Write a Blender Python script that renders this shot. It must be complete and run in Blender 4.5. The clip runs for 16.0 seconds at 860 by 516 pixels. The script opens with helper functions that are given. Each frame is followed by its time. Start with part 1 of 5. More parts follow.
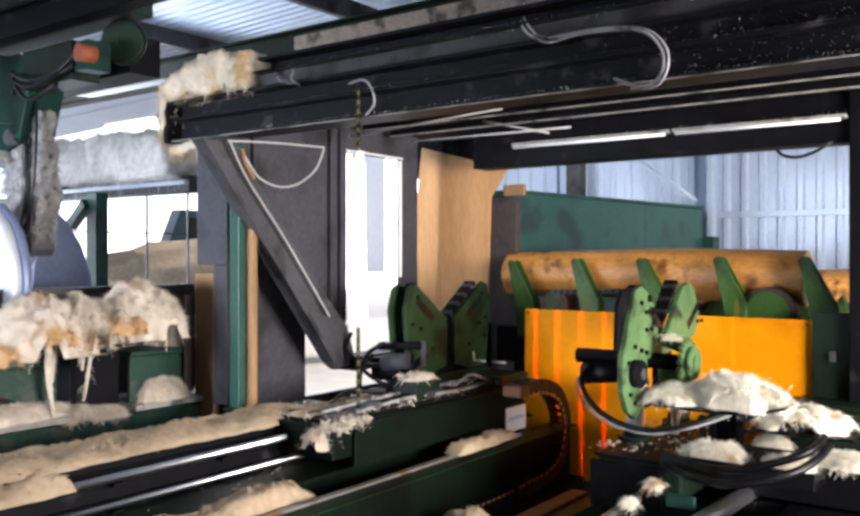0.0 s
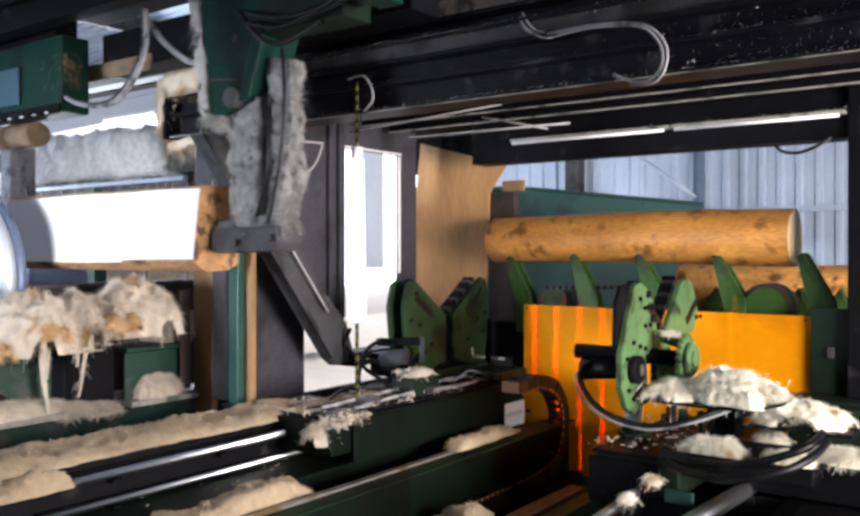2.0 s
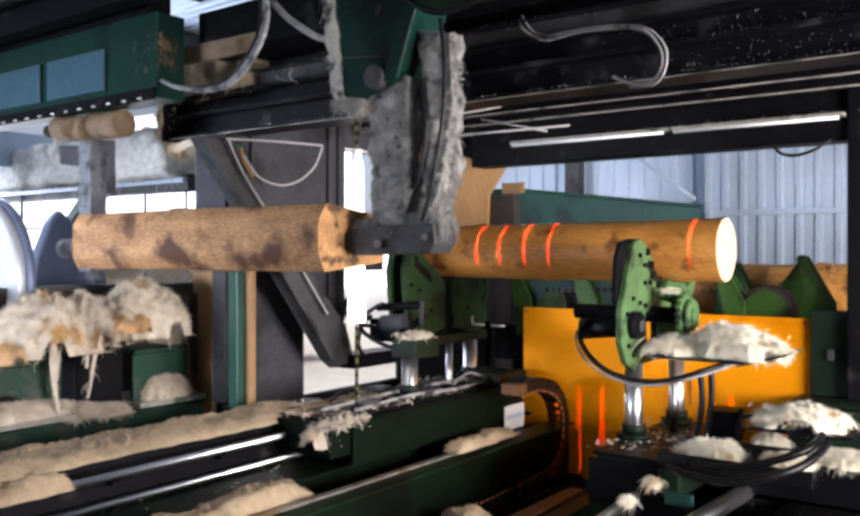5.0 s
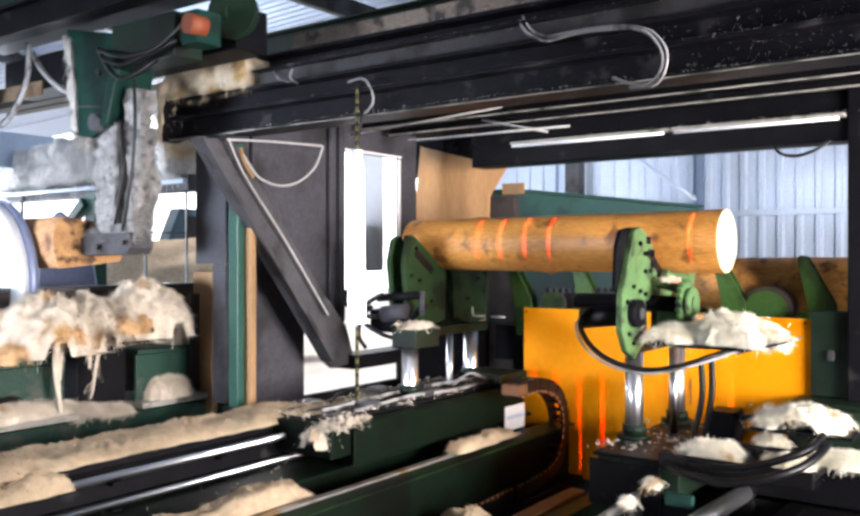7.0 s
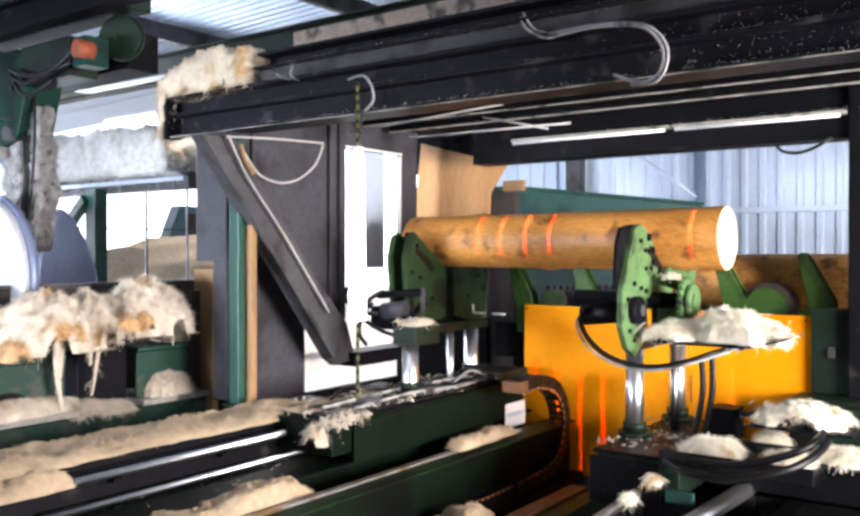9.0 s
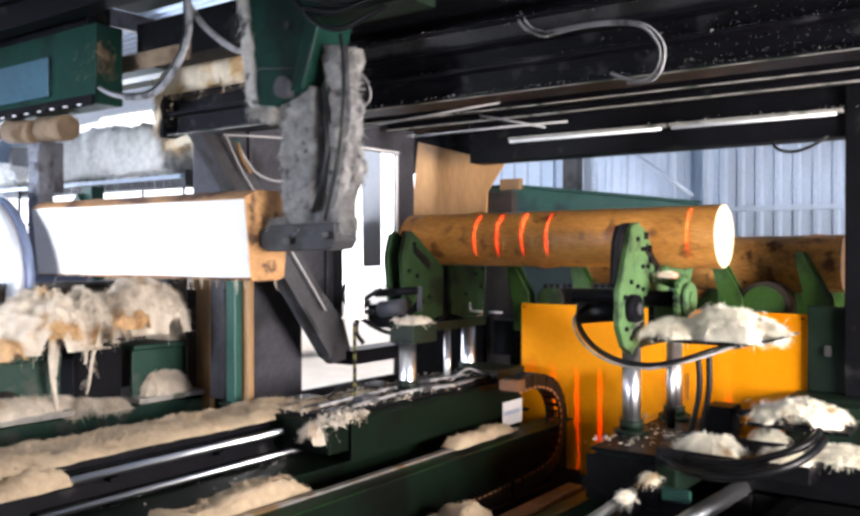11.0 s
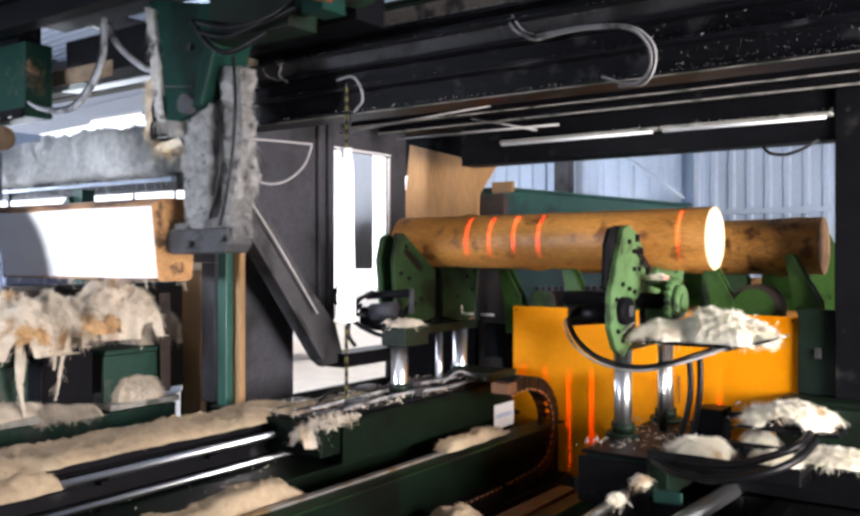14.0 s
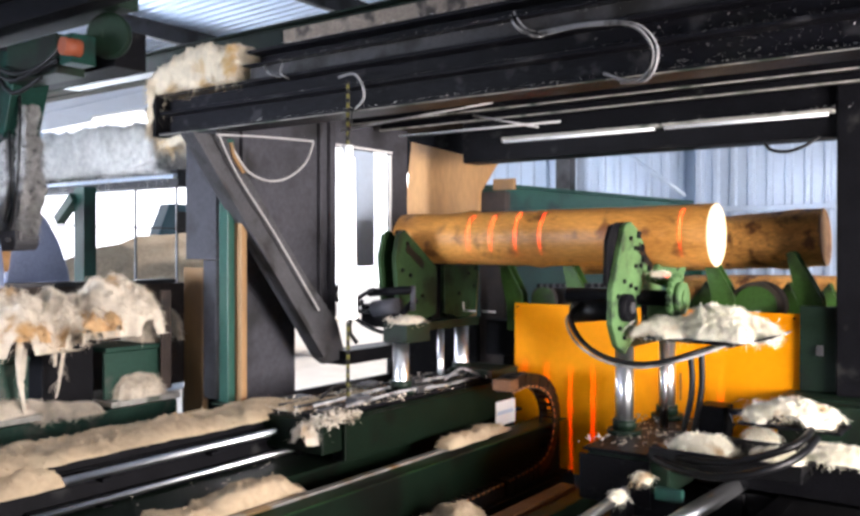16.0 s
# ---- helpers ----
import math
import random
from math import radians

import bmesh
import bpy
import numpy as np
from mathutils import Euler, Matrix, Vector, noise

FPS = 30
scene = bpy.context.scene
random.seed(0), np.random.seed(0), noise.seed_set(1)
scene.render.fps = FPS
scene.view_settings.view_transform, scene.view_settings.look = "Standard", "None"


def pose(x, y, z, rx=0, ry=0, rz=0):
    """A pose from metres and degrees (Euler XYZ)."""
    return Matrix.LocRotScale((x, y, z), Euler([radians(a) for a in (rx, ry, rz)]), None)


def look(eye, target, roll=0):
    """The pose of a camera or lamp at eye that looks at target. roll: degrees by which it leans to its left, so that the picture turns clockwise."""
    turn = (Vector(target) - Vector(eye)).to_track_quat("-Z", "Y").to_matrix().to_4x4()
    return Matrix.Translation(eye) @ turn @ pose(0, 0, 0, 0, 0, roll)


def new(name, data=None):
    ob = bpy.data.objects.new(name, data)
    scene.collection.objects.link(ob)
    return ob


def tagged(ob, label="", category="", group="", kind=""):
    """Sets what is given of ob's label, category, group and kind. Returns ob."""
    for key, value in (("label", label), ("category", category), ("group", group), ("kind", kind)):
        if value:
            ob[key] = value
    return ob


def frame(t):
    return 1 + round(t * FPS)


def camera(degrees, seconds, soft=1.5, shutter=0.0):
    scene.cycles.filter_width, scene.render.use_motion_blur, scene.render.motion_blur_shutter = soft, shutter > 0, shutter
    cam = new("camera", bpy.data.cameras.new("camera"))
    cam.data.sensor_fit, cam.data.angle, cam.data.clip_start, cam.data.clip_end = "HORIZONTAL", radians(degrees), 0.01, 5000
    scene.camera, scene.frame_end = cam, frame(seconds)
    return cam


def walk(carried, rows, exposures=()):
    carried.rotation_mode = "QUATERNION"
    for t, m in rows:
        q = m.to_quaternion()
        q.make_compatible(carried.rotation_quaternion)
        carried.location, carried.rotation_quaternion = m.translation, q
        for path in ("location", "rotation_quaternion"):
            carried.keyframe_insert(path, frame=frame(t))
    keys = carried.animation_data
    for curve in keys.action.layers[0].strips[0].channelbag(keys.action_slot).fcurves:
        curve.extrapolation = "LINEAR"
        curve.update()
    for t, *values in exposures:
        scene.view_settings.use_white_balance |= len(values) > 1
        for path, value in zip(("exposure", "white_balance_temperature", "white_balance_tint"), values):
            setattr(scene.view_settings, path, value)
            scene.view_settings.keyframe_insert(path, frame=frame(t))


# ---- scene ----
HFOV = 53.06
cam = camera(HFOV, 16.0, soft=3.0, shutter=0.5)
EYE = (0.0, 0.0, 1.9)
# seconds, pan and tilt of the hand-held camera in degrees
SWAY = [(0, .04, .23), (.5, .04, .19), (1, 0, .08), (1.5, 0, 0), (2, -.04, -.04), (2.5, -.11, .04), (3, -.15, .04), (3.5, -.18, .04),
        (4, -.04, -.04), (4.2, -.04, 0), (6.3, -.07, .15), (6.5, -.07, .15), (7, -.04, .15), (7.5, 0, .15), (8, -.04, .04), (8.5, 0, 0),
        (9, 0, -.04), (9.2, 0, -.04), (11.3, -.21, -.15), (11.5, -.22, -.11), (12, -.49, -.08), (12.5, -.56, 0), (13, -.67, 0),
        (13.5, -.64, .04), (14, -.74, .04), (14.5, -.78, .04), (15, -.82, -.11), (15.5, -.74, -.11), (16, -.64, -.15)]
walk(cam, [(t, pose(*EYE, 89.71 + b, 0, 36.3 + a)) for t, a, b in SWAY], [(0, -0.54, 6450, 17), (1.0, -0.56, 6450, 17), (1.5, -0.6, 6450, 17), (2.5, -0.88, 6450, 17), (4.2, -1.0, 6450, 17), (6.3, -0.28, 6450, 17), (9.2, -0.17, 6450, 17), (11.3, -0.54, 6450, 17), (13, -0.66, 6450, 17), (14.5, -0.62, 6450, 17), (16, -0.4, 6450, 17)])

# ---- light ----
world = bpy.data.worlds.new("sky")
scene.world = world
world.use_nodes = True
wn = world.node_tree.nodes
sky = wn.new("ShaderNodeTexSky")
sky.sky_type, sky.sun_disc, sky.sun_elevation, sky.sun_rotation = "NISHITA", False, radians(42), radians(-35)
wn["Background"].inputs[1].default_value = 0.05
world.node_tree.links.new(sky.outputs[0], wn["Background"].inputs[0])


def area(name, place, target, sx, sy, watts, colour=(1, 1, 1), spread=180):
    d = bpy.data.lights.new(name, "AREA")
    d.shape, d.size, d.size_y, d.energy, d.color, d.spread = "RECTANGLE", sx, sy, watts, colour, radians(spread)
    ob = new(name, d)
    ob.matrix_world = look(place, target)
    return ob


sun = bpy.data.lights.new("sun", "SUN")
sun.energy, sun.angle, sun.color = 4.5, radians(.6), (1, .95, .86)
new("sun", sun).matrix_world = look((-13, 19, 14), (-6, 9, 0))
area("daylight_east_door", (4.3, 3.5, 1.85), (-3, 5.6, 1.45), 3.8, 2.0, 1280, (1, .95, .88), 140)
# Added front fill, its spread kept narrow around the cant.
area("south_front_fill", (-7.2, -3.8, 1.75), (-5.9, 3.6, 1.9), 3.6, 1.3, 125, (.82, .91, 1), 40)
area("daylight_deck_roof", (-3, 8.6, 5.4), (-3, 8.9, 1.0), 7, 2.4, 140, (.72, .86, 1))
area("daylight_west_opening", (-10.5, 5.5, 3.0), (-5, 3.6, 1.5), 4, 3, 600, (.8, .9, 1))


# ---- materials ----
def material(name, base, rough=.6, metal=0.0, var=.25, scale=6.0, bump=.15, stain=None, stain_amount=.0, stain_scale=2.5, stretch=(1, 1, 1), grain=None, spec=None):
    m = bpy.data.materials.new(name)
    m.use_nodes = True
    n, l = m.node_tree.nodes, m.node_tree.links
    b = n["Principled BSDF"]
    b.inputs["Roughness"].default_value, b.inputs["Metallic"].default_value = rough, metal
    if spec is not None:
        b.inputs["Specular IOR Level"].default_value = spec
    tc, mp = n.new("ShaderNodeTexCoord"), n.new("ShaderNodeMapping")
    mp.inputs["Scale"].default_value = stretch
    l.new(tc.outputs["Object"], mp.inputs[0])
    big, fine = n.new("ShaderNodeTexNoise"), n.new("ShaderNodeTexNoise")
    big.inputs["Scale"].default_value, fine.inputs["Scale"].default_value = scale, scale * 11
    big.inputs["Detail"].default_value, fine.inputs["Detail"].default_value = 5, 4
    l.new(mp.outputs[0], big.inputs[0]), l.new(mp.outputs[0], fine.inputs[0])
    r = n.new("ShaderNodeValToRGB")
    lo, hi = [max(0, c * (1 - var)) for c in base], [min(1, c * (1 + var)) for c in (grain or base)]
    r.color_ramp.elements[0].position, r.color_ramp.elements[1].position = .3, .7
    r.color_ramp.elements[0].color, r.color_ramp.elements[1].color = (*lo, 1), (*hi, 1)
    mix = n.new("ShaderNodeMath")
    mix.operation, mix.inputs[1].default_value = "MULTIPLY_ADD", .5
    half = n.new("ShaderNodeMath")
    half.operation, half.inputs[1].default_value = "MULTIPLY", .5
    l.new(fine.outputs[0], half.inputs[0]), l.new(big.outputs[0], mix.inputs[0]), l.new(half.outputs[0], mix.inputs[2])
    l.new(mix.outputs[0], r.inputs[0])
    out = r.outputs[0]
    if stain:
        s, sr, mx = n.new("ShaderNodeTexNoise"), n.new("ShaderNodeValToRGB"), n.new("ShaderNodeMix")
        s.inputs["Scale"].default_value, s.inputs["Detail"].default_value = stain_scale, 8
        sr.color_ramp.elements[0].position, sr.color_ramp.elements[1].position = .62 - stain_amount * .4, .72 - stain_amount * .3
        mx.data_type = "RGBA"
        mx.inputs[7].default_value = (*stain, 1)
        l.new(tc.outputs["Object"], s.inputs[0]), l.new(s.outputs[0], sr.inputs[0]), l.new(sr.outputs[0], mx.inputs[0]), l.new(out, mx.inputs[6])
        out = mx.outputs[2]
    l.new(out, b.inputs["Base Color"])
    if bump:
        bp = n.new("ShaderNodeBump")
        bp.inputs["Strength"].default_value, bp.inputs["Distance"].default_value = bump, .02
        l.new(mix.outputs[0], bp.inputs["Height"]), l.new(bp.outputs[0], b.inputs["Normal"])
    return m


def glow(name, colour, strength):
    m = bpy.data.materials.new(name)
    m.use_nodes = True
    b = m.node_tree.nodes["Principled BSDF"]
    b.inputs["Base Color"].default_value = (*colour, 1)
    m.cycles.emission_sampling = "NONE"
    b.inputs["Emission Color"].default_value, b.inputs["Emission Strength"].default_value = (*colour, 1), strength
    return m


GREEN = material("green_machine_paint", (.04, .098, .022), .45, 0, .3, 5, .1, (.015, .022, .01), .3, 3, spec=.15)
DARKGREEN = material("dark_green_paint", (.007, .019, .011), .5, 0, .3, 4, .1, (.006, .008, .006), .3, 3, spec=.22)
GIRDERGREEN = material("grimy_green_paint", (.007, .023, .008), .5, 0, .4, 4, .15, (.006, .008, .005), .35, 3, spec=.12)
DUSTY = material("dust_covered_steel", (.34, .33, .3), .9, 0, .35, 9, .3, (.06, .08, .06), .25, 5)
BLUEGREEN = material("blue_green_paint", (.018, .075, .058), .4, 0, .2, 3, .06, (.012, .03, .03), .15, 2, spec=.3)
GRIME = material("grimy_black_steel", (.005, .005, .0065), .5, 0, .5, 6, .25, (.025, .025, .025), .02, 5, spec=.07)
SAWGREEN = material("saw_base_green_paint", (.011, .04, .028), .5, 0, .3, 4, .1, (.05, .06, .05), .15, 6, spec=.25)
GREYSTEEL = material("dusty_grey_steel", (.06, .06, .066), .55, .1, .35, 5, .2, (.02, .02, .02), .3, 3, spec=.3)
CHROME = material("polished_chrome", (.85, .87, .9), .3, 1, .05, 8, .0)
YELLOW = material("yellow_sheet_paint", (.84, .3, .001), .5, 0, .06, 2, .03, (.6, .18, .001), .14, 1.2, spec=.06)
PLY = material("plywood_sheet", (.55, .29, .11), .6, 0, .22, 1.6, .06, (.3, .16, .07), .15, 1.5, (3, 3, .5))
LUMBER = material("raw_timber", (.29, .165, .07), .65, 0, .25, 3, .12, (.25, .15, .08), .1, 2, (4, 4, .4))
LOG = material("debarked_log", (.5, .195, .032), .42, 0, .3, 4, .35, (.2, .075, .02), .15, 6, (.4, 2, 2), (.66, .31, .075))
LOGEND = material("fresh_sawn_end", (.8, .62, .38), .7, 0, .12, 8, .1)
OLDEND = material("weathered_sawn_end", (.3, .17, .085), .8, 0, .3, 9, .3, (.16, .08, .04), .2, 6)
SAWN = material("fresh_sawn_face", (.86, .84, .8), .6, 0, .05, 3, .05, stretch=(.3, 3, 3))
# Shavings whitened for the strong light on the right-hand heaps.
LITSHAV = material("lit_wood_shavings", (.88, .82, .7), .85, 0, .2, 14, .5, (.6, .42, .22), .08, 5)
# Worn cradle green made paler for the light on the east plates.
LITGREEN = material("worn_lit_green_paint", (.08, .155, .06), .5, 0, .35, 6, .15, (.02, .035, .018), .2, 7, spec=.25)
SAWDUST = material("tan_sawdust", (.45, .345, .23), .95, 0, .3, 18, .7, (.5, .4, .27), .2, 3)
SHAVINGS = material("pale_wood_shavings", (.64, .57, .47), .9, 0, .25, 14, .6, (.46, .28, .12), .08, 4)
LOGROUGH = material("rough_debarked_log", (.42, .17, .03), .5, 0, .5, 5, .5, (.13, .045, .012), .22, 9, (.5, 2, 2), (.64, .31, .08))
GREYFUZZ = material("grey_dusty_fibre", (.7, .69, .66), .95, 0, .35, 16, .8)
CLAD = material("zinc_cladding", (.49, .585, .72), .4, .25, .08, 2, .02)
CONCRETE = material("dirty_concrete", (.05, .045, .04), .85, 0, .4, 2, .3, (.12, .09, .05), .15, 2)
# Near-black so the lamp leaves the lower right corner dark.
DARKBLOCK = material("dark_corner_black", (.003, .003, .0035), .7, 0, .4, 6, .2, (.008, .008, .009), .1, 6, spec=.02)
RUBBER = material("black_rubber", (.005, .005, .006), .4, 0, .3, 10, .05, spec=.3)
BLUESTEEL = material("blue_saw_steel", (.17, .21, .33), .38, .25, .2, 3, .05)
RED = material("orange_red_lens", (.22, .05, .018), .6, 0, .1, 8, .0)
WHITE = material("white_paint", (.8, .8, .8), .5, 0, .05, 6, .02)
RUST = material("rusty_brown_steel", (.16, .07, .03), .6, .2, .4, 8, .2)
RUSTDUST = material("dusty_rusty_steel", (.27, .22, .18), .85, 0, .4, 6, .3, (.06, .05, .045), .25, 6)
SHAGGY = material("cream_wood_fibre", (.64, .56, .43), .95, 0, .3, 14, .7, (.5, .32, .13), .15, 4)
PLATEBLUE = material("blue_grey_cover", (.03, .085, .12), .35, 0, .25, 2, .05)
SHAGGYGREY = material("shaggy_grey_fibre", (.5, .49, .46), .95, 0, .5, 16, 1.0, (.07, .07, .07), .2, 10)
TANDUST = material("tan_dust_crust", (.2, .14, .09), .9, 0, .4, 10, .5, (.1, .06, .03), .25, 6)
ORANGEDUST = material("orange_damp_dust", (.6, .39, .2), .9, 0, .3, 14, .6)
CABLEPALE = material("pale_cable_sheath", (.42, .42, .42), .5, 0, .2, 10, .03)
CABLE = material("grey_cable_sheath", (.3, .3, .31), .5, 0, .3, 10, .05, (.06, .06, .06), .3, 8)
SHEET = material("dusty_dark_sheet", (.05, .05, .06), .6, 0, .3, 3, .12, (.02, .02, .022), .3, 2, spec=.25)
STRIPE = material("yellow_stripe_paint", (.1, .09, .014), .5, 0, .2, 8, .05)
WORN = material("worn_bright_steel", (.45, .44, .42), .35, .8, .35, 9, .15, (.3, .2, .1), .3, 5)
RUSTPIN = material("rusty_pin", (.45, .2, .08), .6, .2, .3, 12, .1)
POLISHED = material("polished_saw_steel", (.72, .76, .82), .35, .35, .1, 3, .03)
BARKSIDE = material("waney_side", (.3, .125, .045), .7, 0, .45, 4, .35, (.1, .04, .02), .3, 4, (.6, 2, 2), (.48, .27, .13))
CANTEND = material("stained_end_grain", (.34, .165, .06), .75, 0, .45, 9, .6, (.09, .045, .022), .28, 11, grain=(.46, .25, .1))
TUBE = glow("lit_tube", (1, 1, .97), 6)
TUBEDIM = glow("dusty_lit_tube", (.85, .88, .9), .4)
ARMDUST = material("grey_dust_on_dark_steel", (.31, .305, .3), .95, 0, .6, 18, 1.0, (.07, .07, .072), .12, 16)
BEAM = material("dusty_blue_black_steel", (.0065, .0065, .0095), .45, 0, .6, 5, .3, (.04, .04, .045), .06, 7, (.3, 1, 1), spec=.16)
# Green paint darkened to hold the shade low on carriage and girders.
SHADEDGREEN = material("shaded_green_paint", (.0025, .0072, .0038), .5, 0, .35, 4, .12, (.002, .003, .002), .3, 3, spec=.1)
# Cradle green made darker for the shade over the west arms.
WESTGREEN = material("dull_shaded_green_paint", (.022, .05, .02), .5, 0, .3, 5, .12, (.012, .02, .01), .3, 4, spec=.12)
TEAL = material("dark_teal_paint", (.006, .033, .025), .42, 0, .3, 3, .08, (.006, .015, .012), .25, 3, spec=.12)
REARSTEEL = material("blue_grey_bare_steel", (.17, .18, .21), .5, .2, .3, 5, .15, (.06, .06, .07), .2, 6)
BROWNSHEET = material("brown_grimy_sheet", (.045, .03, .024), .7, 0, .4, 5, .2, (.02, .016, .014), .25, 5)
GRAVEL = material("pale_yard_gravel", (.62, .58, .52), .9, 0, .15, 3, .2)
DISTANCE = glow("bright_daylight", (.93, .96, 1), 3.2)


# ---- builders ----
def box(bm, x0, x1, y0, y1, z0, z1, m=None):
    c = bmesh.ops.create_cube(bm, size=1, matrix=Matrix.Translation(((x0 + x1) / 2, (y0 + y1) / 2, (z0 + z1) / 2)) @ Matrix.Diagonal((abs(x1 - x0), abs(y1 - y0), abs(z1 - z0), 1)))
    if m:
        bmesh.ops.transform(bm, matrix=m, verts=c["verts"])
    return c["verts"]


def rod(bm, a, b, r, n=14, r2=None):
    a, b = Vector(a), Vector(b)
    d = b - a
    m = Matrix.Translation((a + b) / 2) @ d.to_track_quat("Z", "Y").to_matrix().to_4x4()
    return bmesh.ops.create_cone(bm, cap_ends=True, segments=n, radius1=r, radius2=r if r2 is None else r2, depth=d.length, matrix=m)["verts"]


def prism(bm, pts, axis, a0, a1):
    """A flat outline, pushed along x, y or z."""
    def place(u, v, w):
        return {"x": (w, u, v), "y": (u, w, v), "z": (u, v, w)}[axis]
    lo, hi = [bm.verts.new(place(u, v, a0)) for u, v in pts], [bm.verts.new(place(u, v, a1)) for u, v in pts]
    n = len(pts)
    bm.faces.new(lo), bm.faces.new(hi[::-1])
    for i in range(n):
        bm.faces.new((lo[i], hi[i], hi[(i + 1) % n], lo[(i + 1) % n]))
    bmesh.ops.recalc_face_normals(bm, faces=bm.faces)


def finish(name, bm, mat, smooth=False):
    me = bpy.data.meshes.new(name)
    bm.to_mesh(me)
    bm.free()
    for m in (mat if isinstance(mat, (list, tuple)) else [mat]):
        me.materials.append(m)
    if smooth:
        for p in me.polygons:
            p.use_smooth = True
    return new(name, me)


def part(name, bm, mat, parent, label="", smooth=False, bevel=0.0):
    if bevel:
        bmesh.ops.bevel(bm, geom=[e for e in bm.edges if e.is_manifold and e.calc_face_angle(0) > .6], offset=bevel, segments=2, profile=.5, affect="EDGES")
    ob = finish(name, bm, mat, smooth)
    ob.parent = parent
    return tagged(ob, label)


def thing(name, label, category, group="", at=(0, 0, 0)):
    ob = new(name)
    ob.empty_display_size = .1
    ob.location = at
    return tagged(ob, label, category, group)


def single(name, bm, mat, label, category="", kind="", group="", smooth=False, bevel=0.0):
    ob = part(name, bm, mat, None, "", smooth, bevel)
    return tagged(ob, label, category, group, kind)


def boxpart(name, mat, parent, dims, label="", bevel=.006, m=None):
    bm = bmesh.new()
    box(bm, *dims, m)
    return part(name, bm, mat, parent, label, bevel=bevel)


def rodpart(name, mat, parent, a, b, r, label="", n=18, r2=None):
    bm = bmesh.new()
    rod(bm, a, b, r, n, r2)
    ob = part(name, bm, mat, parent, label)
    for p in ob.data.polygons:
        p.use_smooth = len(p.vertices) == 4
    return ob


def hose_mesh(bm, pts, r, n=7, steps=5):
    """A round hose through the points."""
    P = [Vector(p) for p in pts]
    path = []
    for i in range(len(P) - 1):
        p0, p1, p2, p3 = P[max(i - 1, 0)], P[i], P[i + 1], P[min(i + 2, len(P) - 1)]
        for k in range(steps):
            t = k / steps
            path.append(.5 * (2 * p1 + (p2 - p0) * t + (2 * p0 - 5 * p1 + 4 * p2 - p3) * t * t + (3 * p1 - p0 - 3 * p2 + p3) * t ** 3))
    path.append(P[-1])
    rings = []
    for i, p in enumerate(path):
        d = (path[min(i + 1, len(path) - 1)] - path[max(i - 1, 0)]).normalized()
        a = d.cross(Vector((.31, .2, .93))).normalized()
        b = d.cross(a)
        rings.append([bm.verts.new(p + r * (a * math.cos(2 * math.pi * k / n) + b * math.sin(2 * math.pi * k / n))) for k in range(n)])
    for r0, r1 in zip(rings, rings[1:]):
        for k in range(n):
            f = bm.faces.new((r0[k], r0[(k + 1) % n], r1[(k + 1) % n], r1[k]))
            f.smooth = True


def hosepart(name, mat, parent, pts, r, label=""):
    bm = bmesh.new()
    hose_mesh(bm, pts, r)
    return part(name, bm, mat, parent, label)


def heap_mesh(bm, cx, cy, z, rx, ry, h, seed, n=26, rough=.25, fluff=0):
    """An uneven mound of loose fibre."""
    rnd = Vector((seed * 3.1, seed * 1.7, seed * .9))
    grid = {}
    for i in range(n + 1):
        for j in range(n + 1):
            u, v = 2 * i / n - 1, 2 * j / n - 1
            k = noise.noise(Vector((u * 1.3, v * 1.3, 0)) + rnd) * .35
            q = (u * u + v * v) * (1 + k) ** 2
            d = max(0, 1 - q)
            up = d ** .5 * (1 + rough * noise.noise(Vector((u * 3, v * 3, 1)) + rnd) + rough * .8 * noise.noise(Vector((u * 8, v * 8, 2)) + rnd) + rough * .5 * noise.noise(Vector((u * 20, v * 20, 4)) + rnd))
            w = 1 + .14 * noise.noise(Vector((u * 5, v * 5, 7)) + rnd)
            grid[i, j] = bm.verts.new((cx + u * rx * w, cy + v * ry * w, z + h * max(0, up) - (.004 if d == 0 else 0)))
    for i in range(n):
        for j in range(n):
            f = bm.faces.new((grid[i, j], grid[i + 1, j], grid[i + 1, j + 1], grid[i, j + 1]))
            f.smooth = True
    if fluff:
        top = [v.co.copy() for v in grid.values() if v.co.z > z + .01]
        step = max(rx, ry) / n
        fibres(bm, fluff, lambda r: top[r.randrange(len(top))] + Vector((r.uniform(-1, 1), r.uniform(-1, 1), 0)) * step, .042, .0024, int(seed) + 100, .45)


def fibres(bm, count, spot, length, width, seed, droop=.5):
    """Loose curled strands; spot(rnd) gives where each starts."""
    rnd = random.Random(seed)
    for _ in range(count):
        p = Vector(spot(rnd))
        d = Vector((rnd.gauss(0, 1), rnd.gauss(0, 1), rnd.gauss(.2, .8))).normalized()
        L = length * rnd.uniform(.4, 1.4)
        side = d.cross(Vector((rnd.gauss(0, 1), rnd.gauss(0, 1), rnd.gauss(0, 1)))).normalized() * width * rnd.uniform(.5, 1.2)
        prev = None
        for k in range(4):
            s = k / 3
            q = p + d * L * s + Vector((0, 0, -droop * L * s * s)) + side * 1.5 * math.sin(3 * s)
            w = side * (1 - .6 * s)
            cur = (bm.verts.new(q - w), bm.verts.new(q + w))
            if prev:
                bm.faces.new((prev[0], prev[1], cur[1], cur[0]))
            prev = cur


